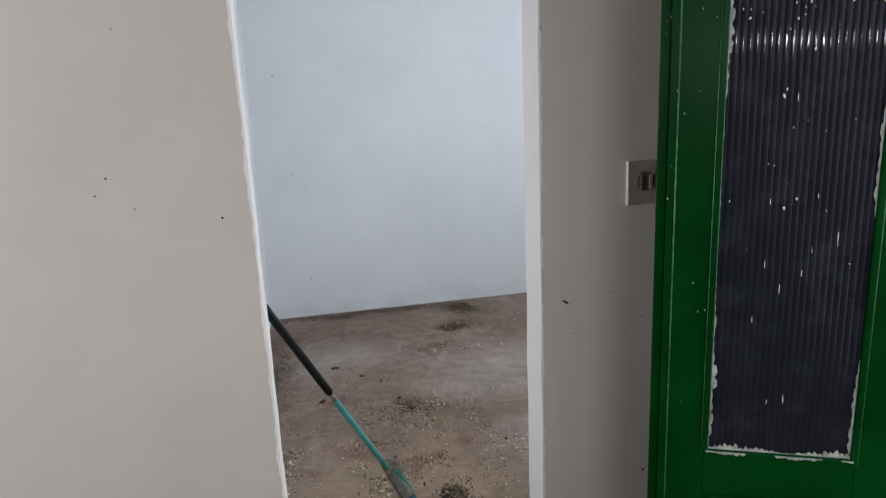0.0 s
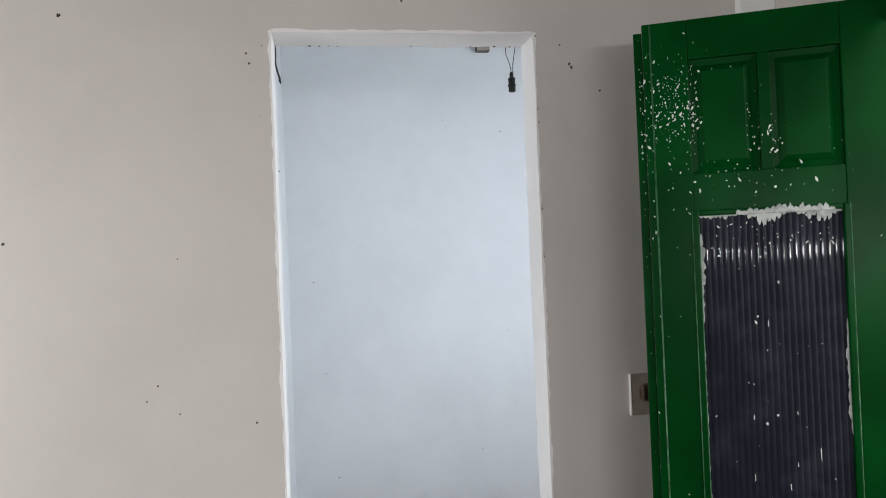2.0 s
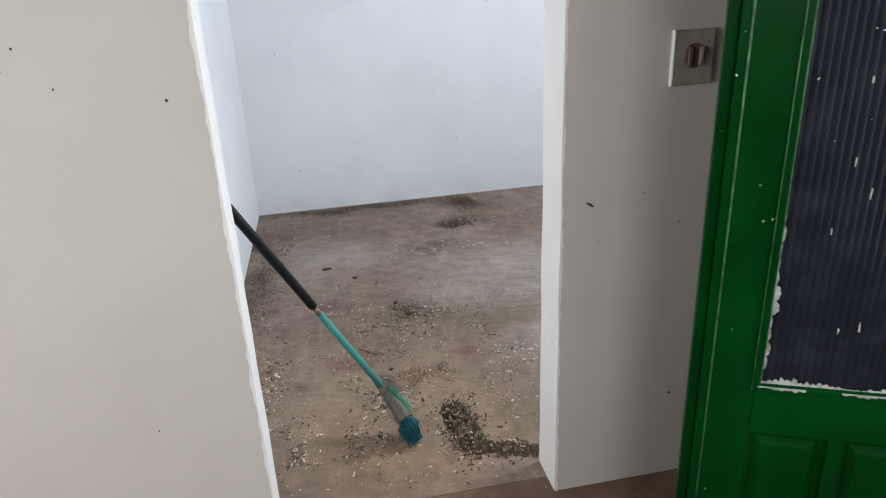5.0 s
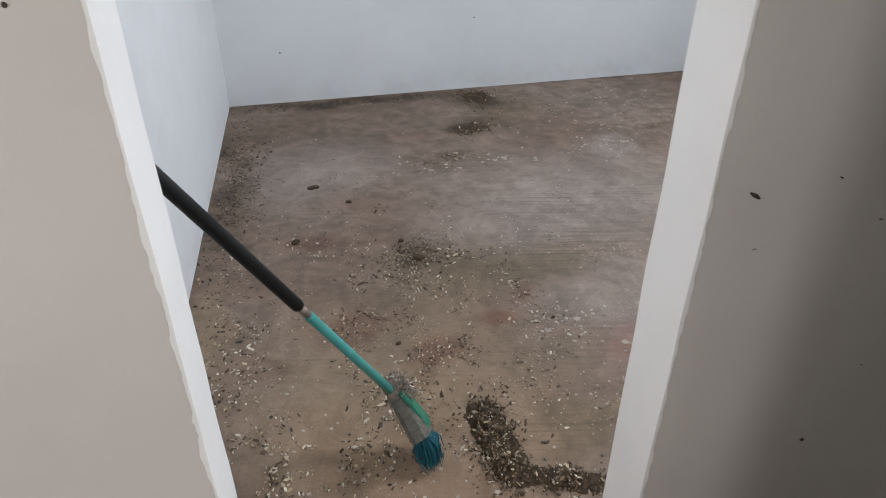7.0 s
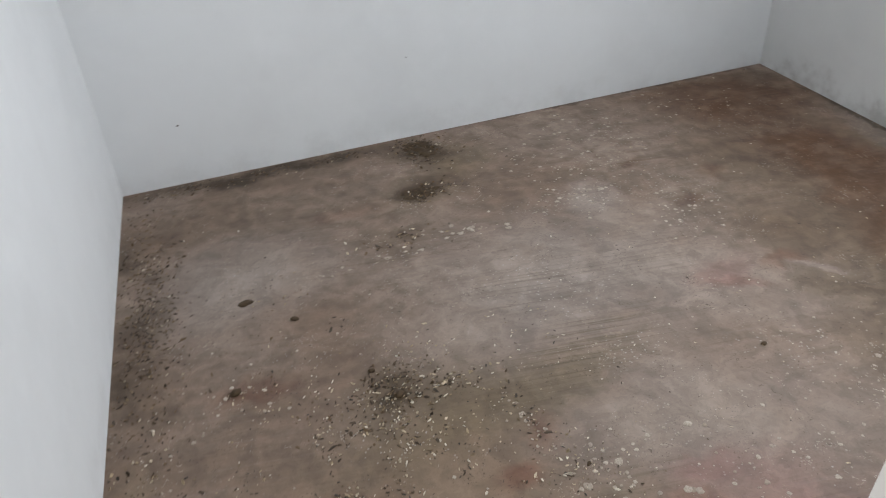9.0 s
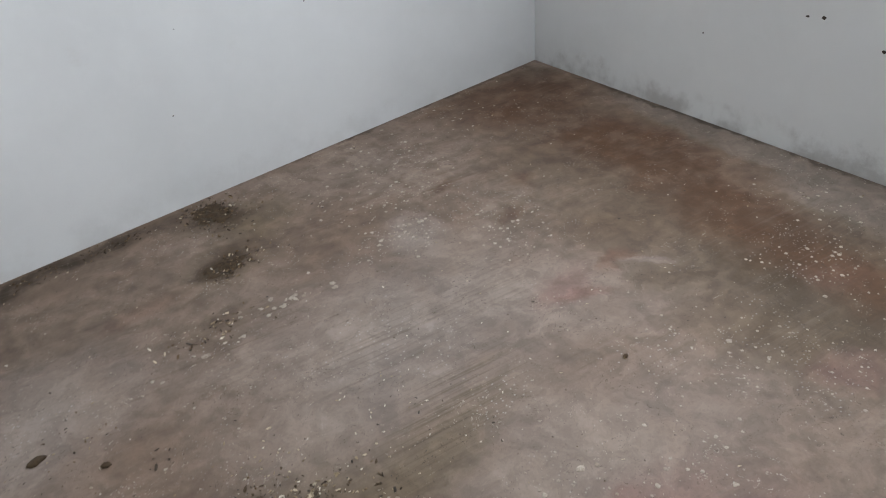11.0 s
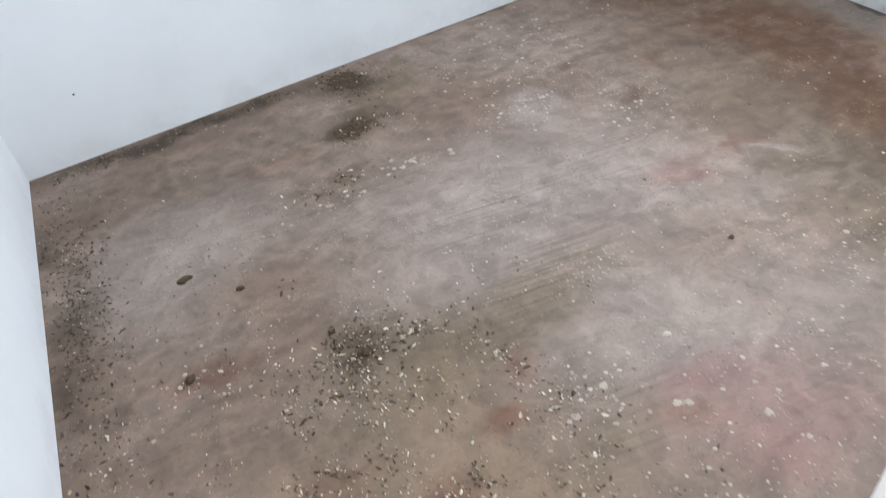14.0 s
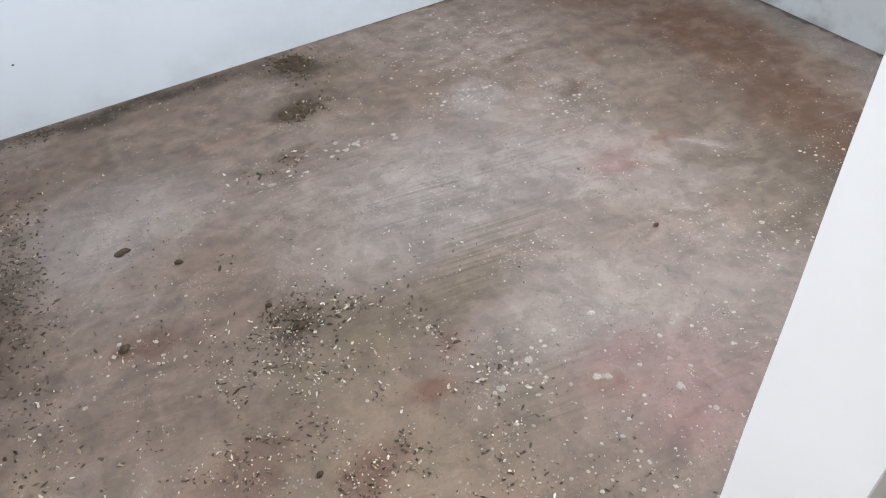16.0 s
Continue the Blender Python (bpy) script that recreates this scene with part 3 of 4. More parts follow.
def green_door():
    door = tagged(new("green_door"), "green gloss-painted panelled door leaf, open, with dark ribbed glass and white paint spatter", "door")

    def bar(name, x0, x1, z0, z1, y0=0.0, y1=0.036, label=""):
        b = bmesh.new()
        box(b, x0, x1, y0, y1, z0, z1, 0.0012 if name == "rail" or name == "mullion" else 0.0022)
        return part(name, b, GREEN, door, label)

    bar("rebate_strip", -0.006, 0.0125, 0.003, 1.965, 0.011, 0.036)
    bar("stile", 0.013, GX0, 0.002, LEAF_H)
    b = bmesh.new()
    tube(b, [(0.030, -0.0002, 0.004), (0.030, -0.0002, LEAF_H - 0.004)], [0.0020, 0.0020], 10)
    part("edge_bead", b, HIGHLIGHT_GREEN, door, "pale green edge line, a painted highlight", True)
    bar("stile", GX1, LEAF_W, 0.002, LEAF_H)
    bar("rail", GX0 + 0.0005, GX1 - 0.0005, 1.892, LEAF_H, 0.0004)
    bar("rail", GX0 + 0.0005, GX1 - 0.0005, GZ1 + 0.001, 1.638, 0.0004)
    bar("rail", GX0 + 0.0005, GX1 - 0.0005, 0.445, GZ0, 0.0004)
    bar("rail", GX0 + 0.0005, GX1 - 0.0005, 0.002, 0.16, 0.0004)
    for z0, z1 in ((1.6385, 1.8915), (0.1605, 0.4445)):
        bar("mullion", 0.249, 0.273, z0, z1, 0.0006)
        for x0, x1 in ((GX0 + 0.001, 0.2485), (0.2735, GX1 - 0.001)):
            b = bmesh.new()
            panel(b, x0, x1, z0 + 0.0005, z1 - 0.0005, 0.010, 0.004, 0.013)
            part("raised_panel", b, GREEN, door)
    # moulding round the glass
    for x0, x1, z0, z1 in ((GX0 - 0.005, GX0 + 0.009, GZ0 - 0.005, GZ1 + 0.005), (GX1 - 0.009, GX1 + 0.005, GZ0 - 0.005, GZ1 + 0.005),
                           (GX0 + 0.0092, GX1 - 0.0092, GZ0 - 0.005, GZ0 + 0.008), (GX0 + 0.0092, GX1 - 0.0092, GZ1 - 0.008, GZ1 + 0.005)):
        b = bmesh.new()
        box(b, x0, x1, -0.0032, 0.030, z0, z1, 0.0034)
        part("glazing_bead", b, GREEN, door)
    # thin strips that draw the moulding's highlights
    for x in (GX0 - 0.0045, GX0 + 0.0085, GX1 + 0.0045):
        b = bmesh.new()
        tube(b, [(x, -0.0018, GZ0 - 0.004), (x, -0.0018, GZ1 + 0.004)], [0.0013, 0.0013], 8)
        part("moulding_edge", b, HIGHLIGHT_GREEN, door, "pale green edge line, a painted highlight", True)
    # ribbed pane
    b = bmesh.new()
    ribs, per = 23, 8
    x0, x1, z0, z1 = GX0 + 0.004, GX1 - 0.004, GZ0 + 0.004, GZ1 - 0.004
    prev = None
    for i in range(ribs * per + 1):
        x = x0 + (x1 - x0) * i / (ribs * per)
        y = 0.0078 - 0.0013 * abs(math.sin(math.pi * i / per))
        row = [b.verts.new(p) for p in ((x, y, z0), (x, y, z1), (x, 0.014, z1), (x, 0.014, z0))]
        if prev:
            for j in range(4):
                b.faces.new((prev[j], row[j], row[(j + 1) % 4], prev[(j + 1) % 4]))
        else:
            b.faces.new(row)
        prev = row
    b.faces.new(list(reversed(prev)))
    pane = part("glass_pane", b, GLASS, door, "dark ribbed glass pane")

    # old putty and paint smears along the edges of the pane
    rnd = random.Random(3)

    def smear(name, run, base_y, count, reach, along, label):
        b2 = bmesh.new()
        for i in range(count):
            u0 = i / count
            u1 = (i + 1.02) / count
            amp = reach(u0) * rnd.uniform(0.45, 1.15)
            if amp < 0.002:
                continue
            pts = []
            for k in range(7):
                f = k / 6
                pts.append((run(u0 + (u1 - u0) * f), amp * (0.55 + 0.45 * math.sin(math.pi * f)) * rnd.uniform(0.75, 1.1)))
            lo_, hi_ = [], []
            for s_, h_ in pts:
                for y_, store in ((base_y, lo_), (base_y - 0.0022, hi_)):
                    e0 = along(s_, 0.0)
                    e1 = along(s_, h_)
                    store.append((b2.verts.new((e0[0], y_, e0[1])), b2.verts.new((e1[0], y_, e1[1]))))
            for k in range(6):
                b2.faces.new((hi_[k][0], hi_[k + 1][0], hi_[k + 1][1], hi_[k][1]))
                b2.faces.new((lo_[k][1], lo_[k + 1][1], hi_[k + 1][1], hi_[k][1]))
        return part(name, b2, PUTTY, pane, label)

    smear("putty_smear", lambda u: GX0 + 0.010 + u * (GX1 - GX0 - 0.02), 0.0064, 29, lambda u: 0.012 if u < 0.2 else (0.006 if u < 0.3 else 0.018 + 0.012 * math.sin(17 * u)),
          lambda s_, h_: (s_, GZ1 - 0.006 - h_), "white putty smeared along the top edge of the pane")
    smear("putty_smear", lambda u: GX0 + 0.085 + u * (GX1 - GX0 - 0.11), -0.0030, 17, lambda u: 0.010 + 0.009 * math.sin(3.1 * u), lambda s_, h_: (s_, GZ1 - 0.008 + h_),
          "white filler dragged over the top moulding")
    smear("putty_smear", lambda u: GX0 + 0.009 + u * (GX1 - GX0 - 0.018), 0.0064, 27, lambda u: 0.011 + 0.006 * math.sin(9 * u), lambda s_, h_: (s_, GZ0 + 0.006 + h_),
          "grey-white putty along the bottom edge of the pane")
    smear("putty_smear", lambda u: GX0 + 0.004 + u * (GX1 - GX0 - 0.008), -0.0030, 25, lambda u: 0.006 + 0.005 * math.sin(13 * u), lambda s_, h_: (s_, GZ0 + 0.007 - h_),
          "grey-white filler on the bottom moulding")
    smear("putty_smear", lambda u: GZ0 + 0.01 + u * 0.95, 0.0064, 34, lambda u: max(0.0, 0.0095 * math.sin(7.5 * u + 0.5)) + 0.003, lambda s_, h_: (GX0 + 0.0085 + h_, s_), "flaking white putty")
    smear("putty_smear", lambda u: GZ0 + 0.02 + u * 0.90, 0.0064, 30, lambda u: max(0.0, 0.011 * math.sin(10 * u + 0.9)), lambda s_, h_: (GX1 - 0.0085 - h_, s_), "flaking white putty")

    # spatter of white paint
    b = bmesh.new()

    def fleck(s_, z_, r, stretch, y_):
        ring = []
        lean = rnd.gauss(0, 0.5) if stretch < 3 else 0.0
        for j in range(7):
            a = j * 2 * math.pi / 7
            rr = r * rnd.uniform(0.4, 1.4)
            u_, w_ = rr * math.cos(a), rr * stretch * math.sin(a)
            ring.append((s_ + u_ * math.cos(lean) - w_ * math.sin(lean), z_ + u_ * math.sin(lean) + w_ * math.cos(lean)))
        hi_ = [b.verts.new((p[0], y_ - 0.0007, p[1])) for p in ring]
        lo_ = [b.verts.new((p[0], y_ + 0.004, p[1])) for p in ring]
        b.faces.new(hi_)
        for j in range(7):
            b.faces.new((lo_[j], lo_[(j + 1) % 7], hi_[(j + 1) % 7], hi_[j]))

    def depth(s_, z_):
        if s_ < 0.013:
            return 0.011
        if GX0 < s_ < GX1 and GZ0 < z_ < GZ1:
            return 0.0060
        if 1.64 < z_ < 1.89 and GX0 < s_ < GX1 and not 0.249 < s_ < 0.273:
            return 0.006
        return 0.0

    for n_, cs, cz, ss, sz in ((210, 0.065, 1.79, 0.035, 0.055), (150, 0.16, 1.76, 0.055, 0.06), (45, 0.29, 1.70, 0.06, 0.025), (60, 0.27, 1.50, 0.09, 0.035), (45, 0.10, 1.63, 0.09, 0.07), (40, 0.30, 1.68, 0.09, 0.05),
                               (26, 0.015, 1.75, 0.012, 0.12), (22, 0.27, 1.30, 0.09, 0.22), (22, 0.03, 1.1, 0.04, 0.4)):
        for _ in range(n_):
            s_ = min(max(rnd.gauss(cs, ss), 0.004), 0.55)
            z_ = min(max(rnd.gauss(cz, sz), 0.3), 1.95)
            fleck(s_, z_, rnd.choice((0.0005, 0.0006, 0.0008, 0.001, 0.0014, 0.0024)), rnd.uniform(0.8, 2.6), depth(s_, z_))
    for _ in range(11):
        s_, z_ = rnd.uniform(0.15, 0.38), rnd.uniform(0.62, 1.35)
        fleck(s_, z_, 0.0009, rnd.uniform(5, 14), depth(s_, z_))
    tagged(part("paint_spatter", b, FLECK, door, "spatter of white paint drops"), kind="stuff")
    door.matrix_world = pose(0.831, -0.366, 0.0, 0, 0, -25)
    return door


green_door()


# ---- old switch plate on the hall wall ----
def switch_plate():
    plate = tagged(new("switch_plate"), "yellowed square switch plate with a broken brown centre, on beige wall", "switch")
    b = bmesh.new()
    box(b, -0.044, 0.044, -0.011, 0.0, -0.056, 0.056, 0.003)
    part("plate", b, PLATE, plate)
    b = bmesh.new()
    tube(b, [(0, -0.0105, 0.004), (0, -0.015, 0.004)], [0.026, 0.023], 20)
    well = part("socket_well", b, SOCKET_BROWN, plate, "scorched brown round well")
    for x in (-0.013, 0.012):
        b = bmesh.new()
        box(b, x - 0.004, x + 0.004, -0.021, -0.0148, -0.016, 0.022, 0.0015)
        part("contact", b, STEEL if x < 0 else PLATE, well)
    b = bmesh.new()
    box(b, -0.0475, -0.0443, -0.012, 0.0, -0.057, 0.057, 0.001)
    part("rim", b, JAMB_PAINT, plate, "bare white rim")
    plate.matrix_world = pose(0.979, 0, 1.081)


switch_plate()


# ---- wiring over the doorway ----
def wire(bm, pts, r=0.0016):
    tube(bm, pts, [r] * len(pts), 6)


pendant = tagged(new("hanging_connector"), "black lamp connector hanging on two thin wires from the ceiling", "lamp wire")
for k, dx in enumerate((-1, 1)):
    b = bmesh.new()
    wire(b, [(0.716 + dx * w_ + 0.004 * math.sin(h_ * 60 + k * 2), 0.302 + 0.003 * k, 2.046 + h_)
             for w_, h_ in ((0.002, 0.0), (0.004, 0.012), (0.009, 0.03), (0.014, 0.06), (0.015, 0.10), (0.011, 0.25), (0.016, 0.5), (0.01, 0.904))], 0.0014)
    part("wire", b, WIRE, pendant)
b = bmesh.new()
tube(b, [(0.716, 0.302, z_) for z_ in (2.050, 2.046, 2.034, 2.031, 2.027, 2.025, 2.012, 2.010, 2.006, 2.003, 1.990, 1.988)],
     [0.003, 0.0062, 0.0062, 0.0115, 0.0125, 0.0105, 0.0108, 0.0128, 0.0128, 0.0108, 0.0112, 0.009], 14)
part("connector", b, BLACK, pendant)

cable = tagged(new("loose_cable"), "short dark cable end hanging inside the opening", "cable")
b = bmesh.new()
wire(b, [(0.004, 0.128, 2.10), (0.006, 0.13, 2.06), (0.005, 0.128, 2.03), (0.010, 0.13, 2.005), (0.016, 0.132, 1.985), (0.017, 0.13, 1.975), (0.013, 0.129, 1.985)], 0.0028)
part("wire", b, WIRE, cable)

jbox = tagged(new("junction_box"), "small grey junction box fixed high on the white wall", "junction box")
b = bmesh.new()
box(b, 1.045, 1.125, BACK - 0.05, BACK, 2.712, 2.80, 0.004)
part("body", b, DUSTY, jbox)
b = bmesh.new()
box(b, 1.047, 1.123, BACK - 0.055, BACK - 0.0505, 2.714, 2.798, 0.001)
part("cover", b, PLATE, jbox, "pale cover")


# ---- broom ----
def broom():
    ob = tagged(new("broom"), "teal broom with black grip leaning against the wall, bristles on floor", "broom")
    base = Vector((0.36, 0.30, 0.0))
    joint = Vector((0.155, 0.281, 0.462)) - base
    neck = Vector((0.312, 0.380, 0.140)) - base
    way = (joint - neck).normalized()
    top = joint + way * 0.50
    b = bmesh.new()
    tube(b, [joint + way * d for d in (0.018, 0.022, 0.03, 0.25, 0.488, 0.498)] + [top + way * 0.004], [0.008, 0.0108, 0.0118, 0.0118, 0.0118, 0.010, 0.006], 20)
    part("grip", b, BLACK, ob, "black foam grip", True)
    b = bmesh.new()
    tube(b, [joint - way * 0.012, joint + way * 0.02], [0.0075, 0.0075], 14)
    part("collar", b, STEEL, ob, "bare steel collar", True)
    b = bmesh.new()
    tube(b, [joint - way * d for d in (0.010, 0.014, 0.19)] + [neck], [0.0085, 0.0093, 0.0093, 0.0093], 18)
    part("tube", b, TEAL, ob, "", True)
    mid = Vector((0.355, 0.322, 0.088)) - base
    tip = Vector((0.376, 0.288, 0.046)) - base
    ax = (tip - neck).normalized()
    wide = Vector((0.12, 0.85, -0.45)).normalized()
    thin = ax.cross(wide).normalized()
    wide = thin.cross(ax)

    def section(bm_, c_, w_, t_):
        return [bm_.verts.new(c_ + wide * w_ * sx + thin * t_ * sy)
                for sx, sy in ((-1, -0.5), (-0.7, -1), (0.7, -1), (1, -0.5), (1, 0.5), (0.7, 1), (-0.7, 1), (-1, 0.5))]

    def loft(name, rows, mat, label, parent=ob):
        b_ = bmesh.new()
        rings = [section(b_, *r) for r in rows]
        for r0, r1 in zip(rings, rings[1:]):
            for j in range(8):
                b_.faces.new((r0[j], r0[(j + 1) % 8], r1[(j + 1) % 8], r1[j]))
        b_.faces.new(rings[0])
        b_.faces.new(list(reversed(rings[-1])))
        return part(name, b_, mat, parent, label)

    loft("socket", [(neck - ax * 0.012 + way * 0.02, 0.012, 0.012), (neck, 0.014, 0.014), (neck + (mid - neck) * 0.3, 0.018, 0.017)], STEEL, "grubby metal socket")
    shell = loft("head_shell", [(neck + (mid - neck) * 0.2, 0.02, 0.015), (neck + (mid - neck) * 0.5, 0.032, 0.019), (mid, 0.055, 0.022), (mid + (tip - mid) * 0.42, 0.057, 0.021)], DUSTY, "dust-covered broom head")
    loft("head_edge", [(neck + (mid - neck) * 0.1 + thin * 0.014, 0.018, 0.007), (neck + (mid - neck) * 0.5 + thin * 0.019, 0.03, 0.007), (mid + thin * 0.021, 0.036, 0.006), (mid + (tip - mid) * 0.2 + thin * 0.020, 0.036, 0.004)], GREEN_SHELL, "green plastic edge", shell)
    rnd = random.Random(8)
    b = bmesh.new()
    root = mid + (tip - mid) * 0.35
    for _ in range(460):
        u, v = rnd.uniform(-0.95, 0.95), rnd.uniform(-0.95, 0.95)
        p0 = root + wide * 0.034 * u + thin * 0.014 * v
        p2 = Vector((0.383, 0.302, 0.0)) - base + wide * 0.036 * u + thin * 0.013 * v + Vector((rnd.gauss(0, 0.006), rnd.gauss(0, 0.006), 0))
        p2.z = rnd.uniform(0.0015, 0.010)
        p1 = (p0 + p2) / 2 + Vector((0.003 * v + rnd.gauss(0, 0.003), -0.004 + rnd.gauss(0, 0.003), 0.006)) + thin * 0.009 * v + wide * 0.006 * u
        tube(b, [p0, p1, p2], [0.0011, 0.0012, 0.0008], 4)
    tagged(part("bristles", b, BRISTLE, shell, "splayed teal nylon bristles"), kind="stuff")
    b = bmesh.new()
    for _ in range(260):
        c_ = neck + (mid - neck) * rnd.uniform(-0.25, 0.45) + thin * rnd.uniform(0.002, 0.036) + Vector((rnd.gauss(0, 0.006), rnd.gauss(0, 0.006), rnd.gauss(0.006, 0.005)))
        d = Vector((rnd.gauss(0, 1), rnd.gauss(0, 1), rnd.gauss(0, 0.6))).normalized() * rnd.uniform(0.006, 0.02)
        tube(b, [c_, c_ + d * 0.5 + Vector((0, 0, 0.003)), c_ + d], [0.0007, 0.0012, 0.0005], 4)
    tagged(part("lint", b, LINT, shell, "grey lint caught on the head"), kind="stuff")
    # bent stay wire along the head's edge
    b = bmesh.new()
    tube(b, [neck - thin * 0.012, neck + (mid - neck) * 0.4 - thin * 0.026, mid - thin * 0.032, mid + (tip - mid) * 0.4 - thin * 0.026], [0.0012] * 4, 6)
    part("stay_wire", b, LINT, shell, "pale bent wire")
    ob.matrix_world = Matrix.Translation(base)


broom()


# ---- loose dirt on the floor ----
class Scatter:
    """Collects many small chips into one mesh."""

    def __init__(self, seed):
        self.r = random.Random(seed)
        self.v, self.f = [], []

    def inside(self, x, y):
        return side_x(y, LX0, LX1) + 0.006 < x < side_x(y, RX0, RX1) - 0.006 and y < BACK - 0.005 and (y > T + 0.008 or (0.02 < x < W - 0.02 and y > -0.03))

    def chip(self, x, y, z, size, tilt=0.35, sides=5, thick=0.0011, loose=True):
        r = self.r
        if not self.inside(x, y) or (loose and r.random() > 0.42 + 1.9 * noise.noise((x * 9, y * 9, 5.5)) + 0.9 * noise.noise((x * 27, y * 27, 2.5))):
            return
        long = r.uniform(1.1, 2.8)
        m = Matrix.Translation((x, y, z)) @ Euler((r.gauss(0, tilt), r.gauss(0, tilt), r.uniform(0, 6.283))).to_matrix().to_4x4()
        n0 = len(self.v)
        ring = []
        for j in range(sides):
            a = j * 2 * math.pi / sides + r.uniform(-0.3, 0.3)
            rr = size * r.uniform(0.7, 1.15)
            ring.append((rr * long * math.cos(a), rr * math.sin(a)))
        curl = r.uniform(-0.25, 0.25) / max(size, 1e-4)
        for dz in (0.0, thick):
            for px, py in ring:
                self.v.append((m @ Vector((px, py, dz + curl * px * px * 0.3)))[:])
        self.f.append([n0 + sides + j for j in range(sides)])
        self.f.append([n0 + sides - 1 - j for j in range(sides)])
        for j in range(sides):
            self.f.append([n0 + j, n0 + (j + 1) % sides, n0 + sides + (j + 1) % sides, n0 + sides + j])

    def cloud(self, n, x, y, sx, sy, turn=0, lo=0.0016, hi=0.0042, height=None, tilt=0.35):
        c_, s_ = math.cos(radians(turn)), math.sin(radians(turn))
        for _ in range(n):
            u, w = self.r.gauss(0, sx), self.r.gauss(0, sy)
            px, py = x + u * c_ - w * s_, y + u * s_ + w * c_
            z = 0.0012 + (height(px, py) if height else 0.0)
            self.chip(px, py, z, self.r.uniform(lo, hi) * self.r.choice((0.7, 0.85, 1.0, 1.2, 1.4)), tilt, 5, 0.0011, height is None and sx > 0.08)

    def field(self, n, x0, x1, y0, y1, lo, hi, tilt=0.3):
        for _ in range(n):
            self.chip(self.r.uniform(x0, x1), self.r.uniform(y0, y1), 0.0012, self.r.uniform(lo, hi), tilt)

    def done(self, name, material, label, category):
        me = bpy.data.meshes.new(name)
        me.from_pydata(self.v, [], self.f)
        me.materials.append(material)
        return tagged(new(name, me), label, category, kind="stuff")


def heap_height(x, y):
    """The swept heap by the broom: a low ridge towards the doorway with a foot that bends along it."""
    def ridge(ax, ay, bx, by, wide_, high):
        d = Vector((bx - ax, by - ay))
        f = max(0.0, min(1.0, ((x - ax) * d.x + (y - ay) * d.y) / d.length_squared))
        q_ = math.hypot(x - ax - d.x * f, y - ay - d.y * f) / wide_
        return high * math.exp(-q_ * q_)
    h = max(ridge(0.522, 0.405, 0.545, 0.235, 0.034, 0.020), ridge(0.545, 0.225, 0.70, 0.165, 0.030, 0.009))
    return h * (0.75 + 0.5 * noise.noise((x * 40, y * 40, 0)))


def mound(name, x0, x1, y0, y1, height, label, cut=0.0012):
    """A low heap of earth crumbs that meets the floor along an uneven line."""
    b = bmesh.new()
    nx, ny = int((x1 - x0) / 0.006), int((y1 - y0) / 0.006)
    grid = {}
    for i in range(nx + 1):
        for j in range(ny + 1):
            x, y = x0 + (x1 - x0) * i / nx, y0 + (y1 - y0) * j / ny
            h = height(x, y) + 0.0016 * noise.noise((x * 150, y * 150, 3)) - cut
            grid[i, j] = b.verts.new((x, y, h))
    for i in range(nx):
        for j in range(ny):
            quad = [grid[i, j], grid[i + 1, j], grid[i + 1, j + 1], grid[i, j + 1]]
            if max(v.co.z for v in quad) > 0.0:
                b.faces.new(quad)
    bmesh.ops.delete(b, geom=[v for v in b.verts if not v.link_faces], context="VERTS")
    return tagged(new(name, mesh_of(name, b, CRUMBS, True)), label, "dirt heap", kind="stuff")


def hill(x0, y0, wide_, deep, high):
    return lambda x, y: high * math.exp(-((x - x0) / wide_) ** 2 - ((y - y0) / deep) ** 2) * (0.7 + 0.9 * noise.noise((x * 35, y * 35, 1)))


mound("dirt_heap", 0.40, 0.80, 0.11, 0.50, heap_height, "swept heap of brown crumbs and chips beside the broom", 0.003)
mound("dirt_heap", 0.36, 0.60, 0.98, 1.18, hill(0.485, 1.065, 0.030, 0.020, 0.007), "small dark heap of swept dirt on the cement", 0.0035)
mound("dirt_heap", 0.68, 1.06, 1.84, 2.06, hill(0.87, 1.955, 0.10, 0.05, 0.007), "flat dark heap of swept dirt near the wall", 0.003)
mound("dirt_heap", 0.84, 1.12, 2.12, 2.36, hill(0.985, 2.275, 0.065, 0.075, 0.010), "dark dirt swept against the wall foot", 0.003)

s = Scatter(21)
for n_, x, y, sx, sy, turn in ((90, 0.530, 0.325, 0.028, 0.074, -5), (50, 0.63, 0.19, 0.06, 0.028, -20), (30, 0.55, 0.25, 0.05, 0.05, 0)):
    s.cloud(n_, x, y, sx, sy, turn, 0.0013, 0.0038, heap_height, 0.6)
s.done("heap_chips", CHIPS, "brown and cream chips lying on the swept heap", "debris")

s = Scatter(22)
s.cloud(900, 0.06, 0.34, 0.085, 0.050, 0, 0.0012, 0.0032)
s.cloud(120, 0.20, 0.30, 0.10, 0.05, 0, 0.0012, 0.0030)
s.cloud(2300, 0.26, 0.60, 0.26, 0.22, 0, 0.0009, 0.0024)
s.cloud(130, 0.33, 0.52, 0.05, 0.035, 30, 0.0018, 0.0042)
s.cloud(260, -0.08, 0.75, 0.06, 0.16, 0, 0.0015, 0.0036)
s.cloud(250, 0.45, 1.10, 0.16, 0.14, 0, 0.0011, 0.0028)
s.cloud(70, 0.42, 1.00, 0.10, 0.05, 0, 0.0012, 0.0030)
s.cloud(85, 0.49, 1.08, 0.055, 0.055, 0, 0.0011, 0.0028, None, 0.6)
s.cloud(260, 0.42, 0.55, 0.18, 0.11, 0, 0.0009, 0.0024)
s.cloud(420, 0.15, 0.85, 0.20, 0.16, 0, 0.0011, 0.0028)
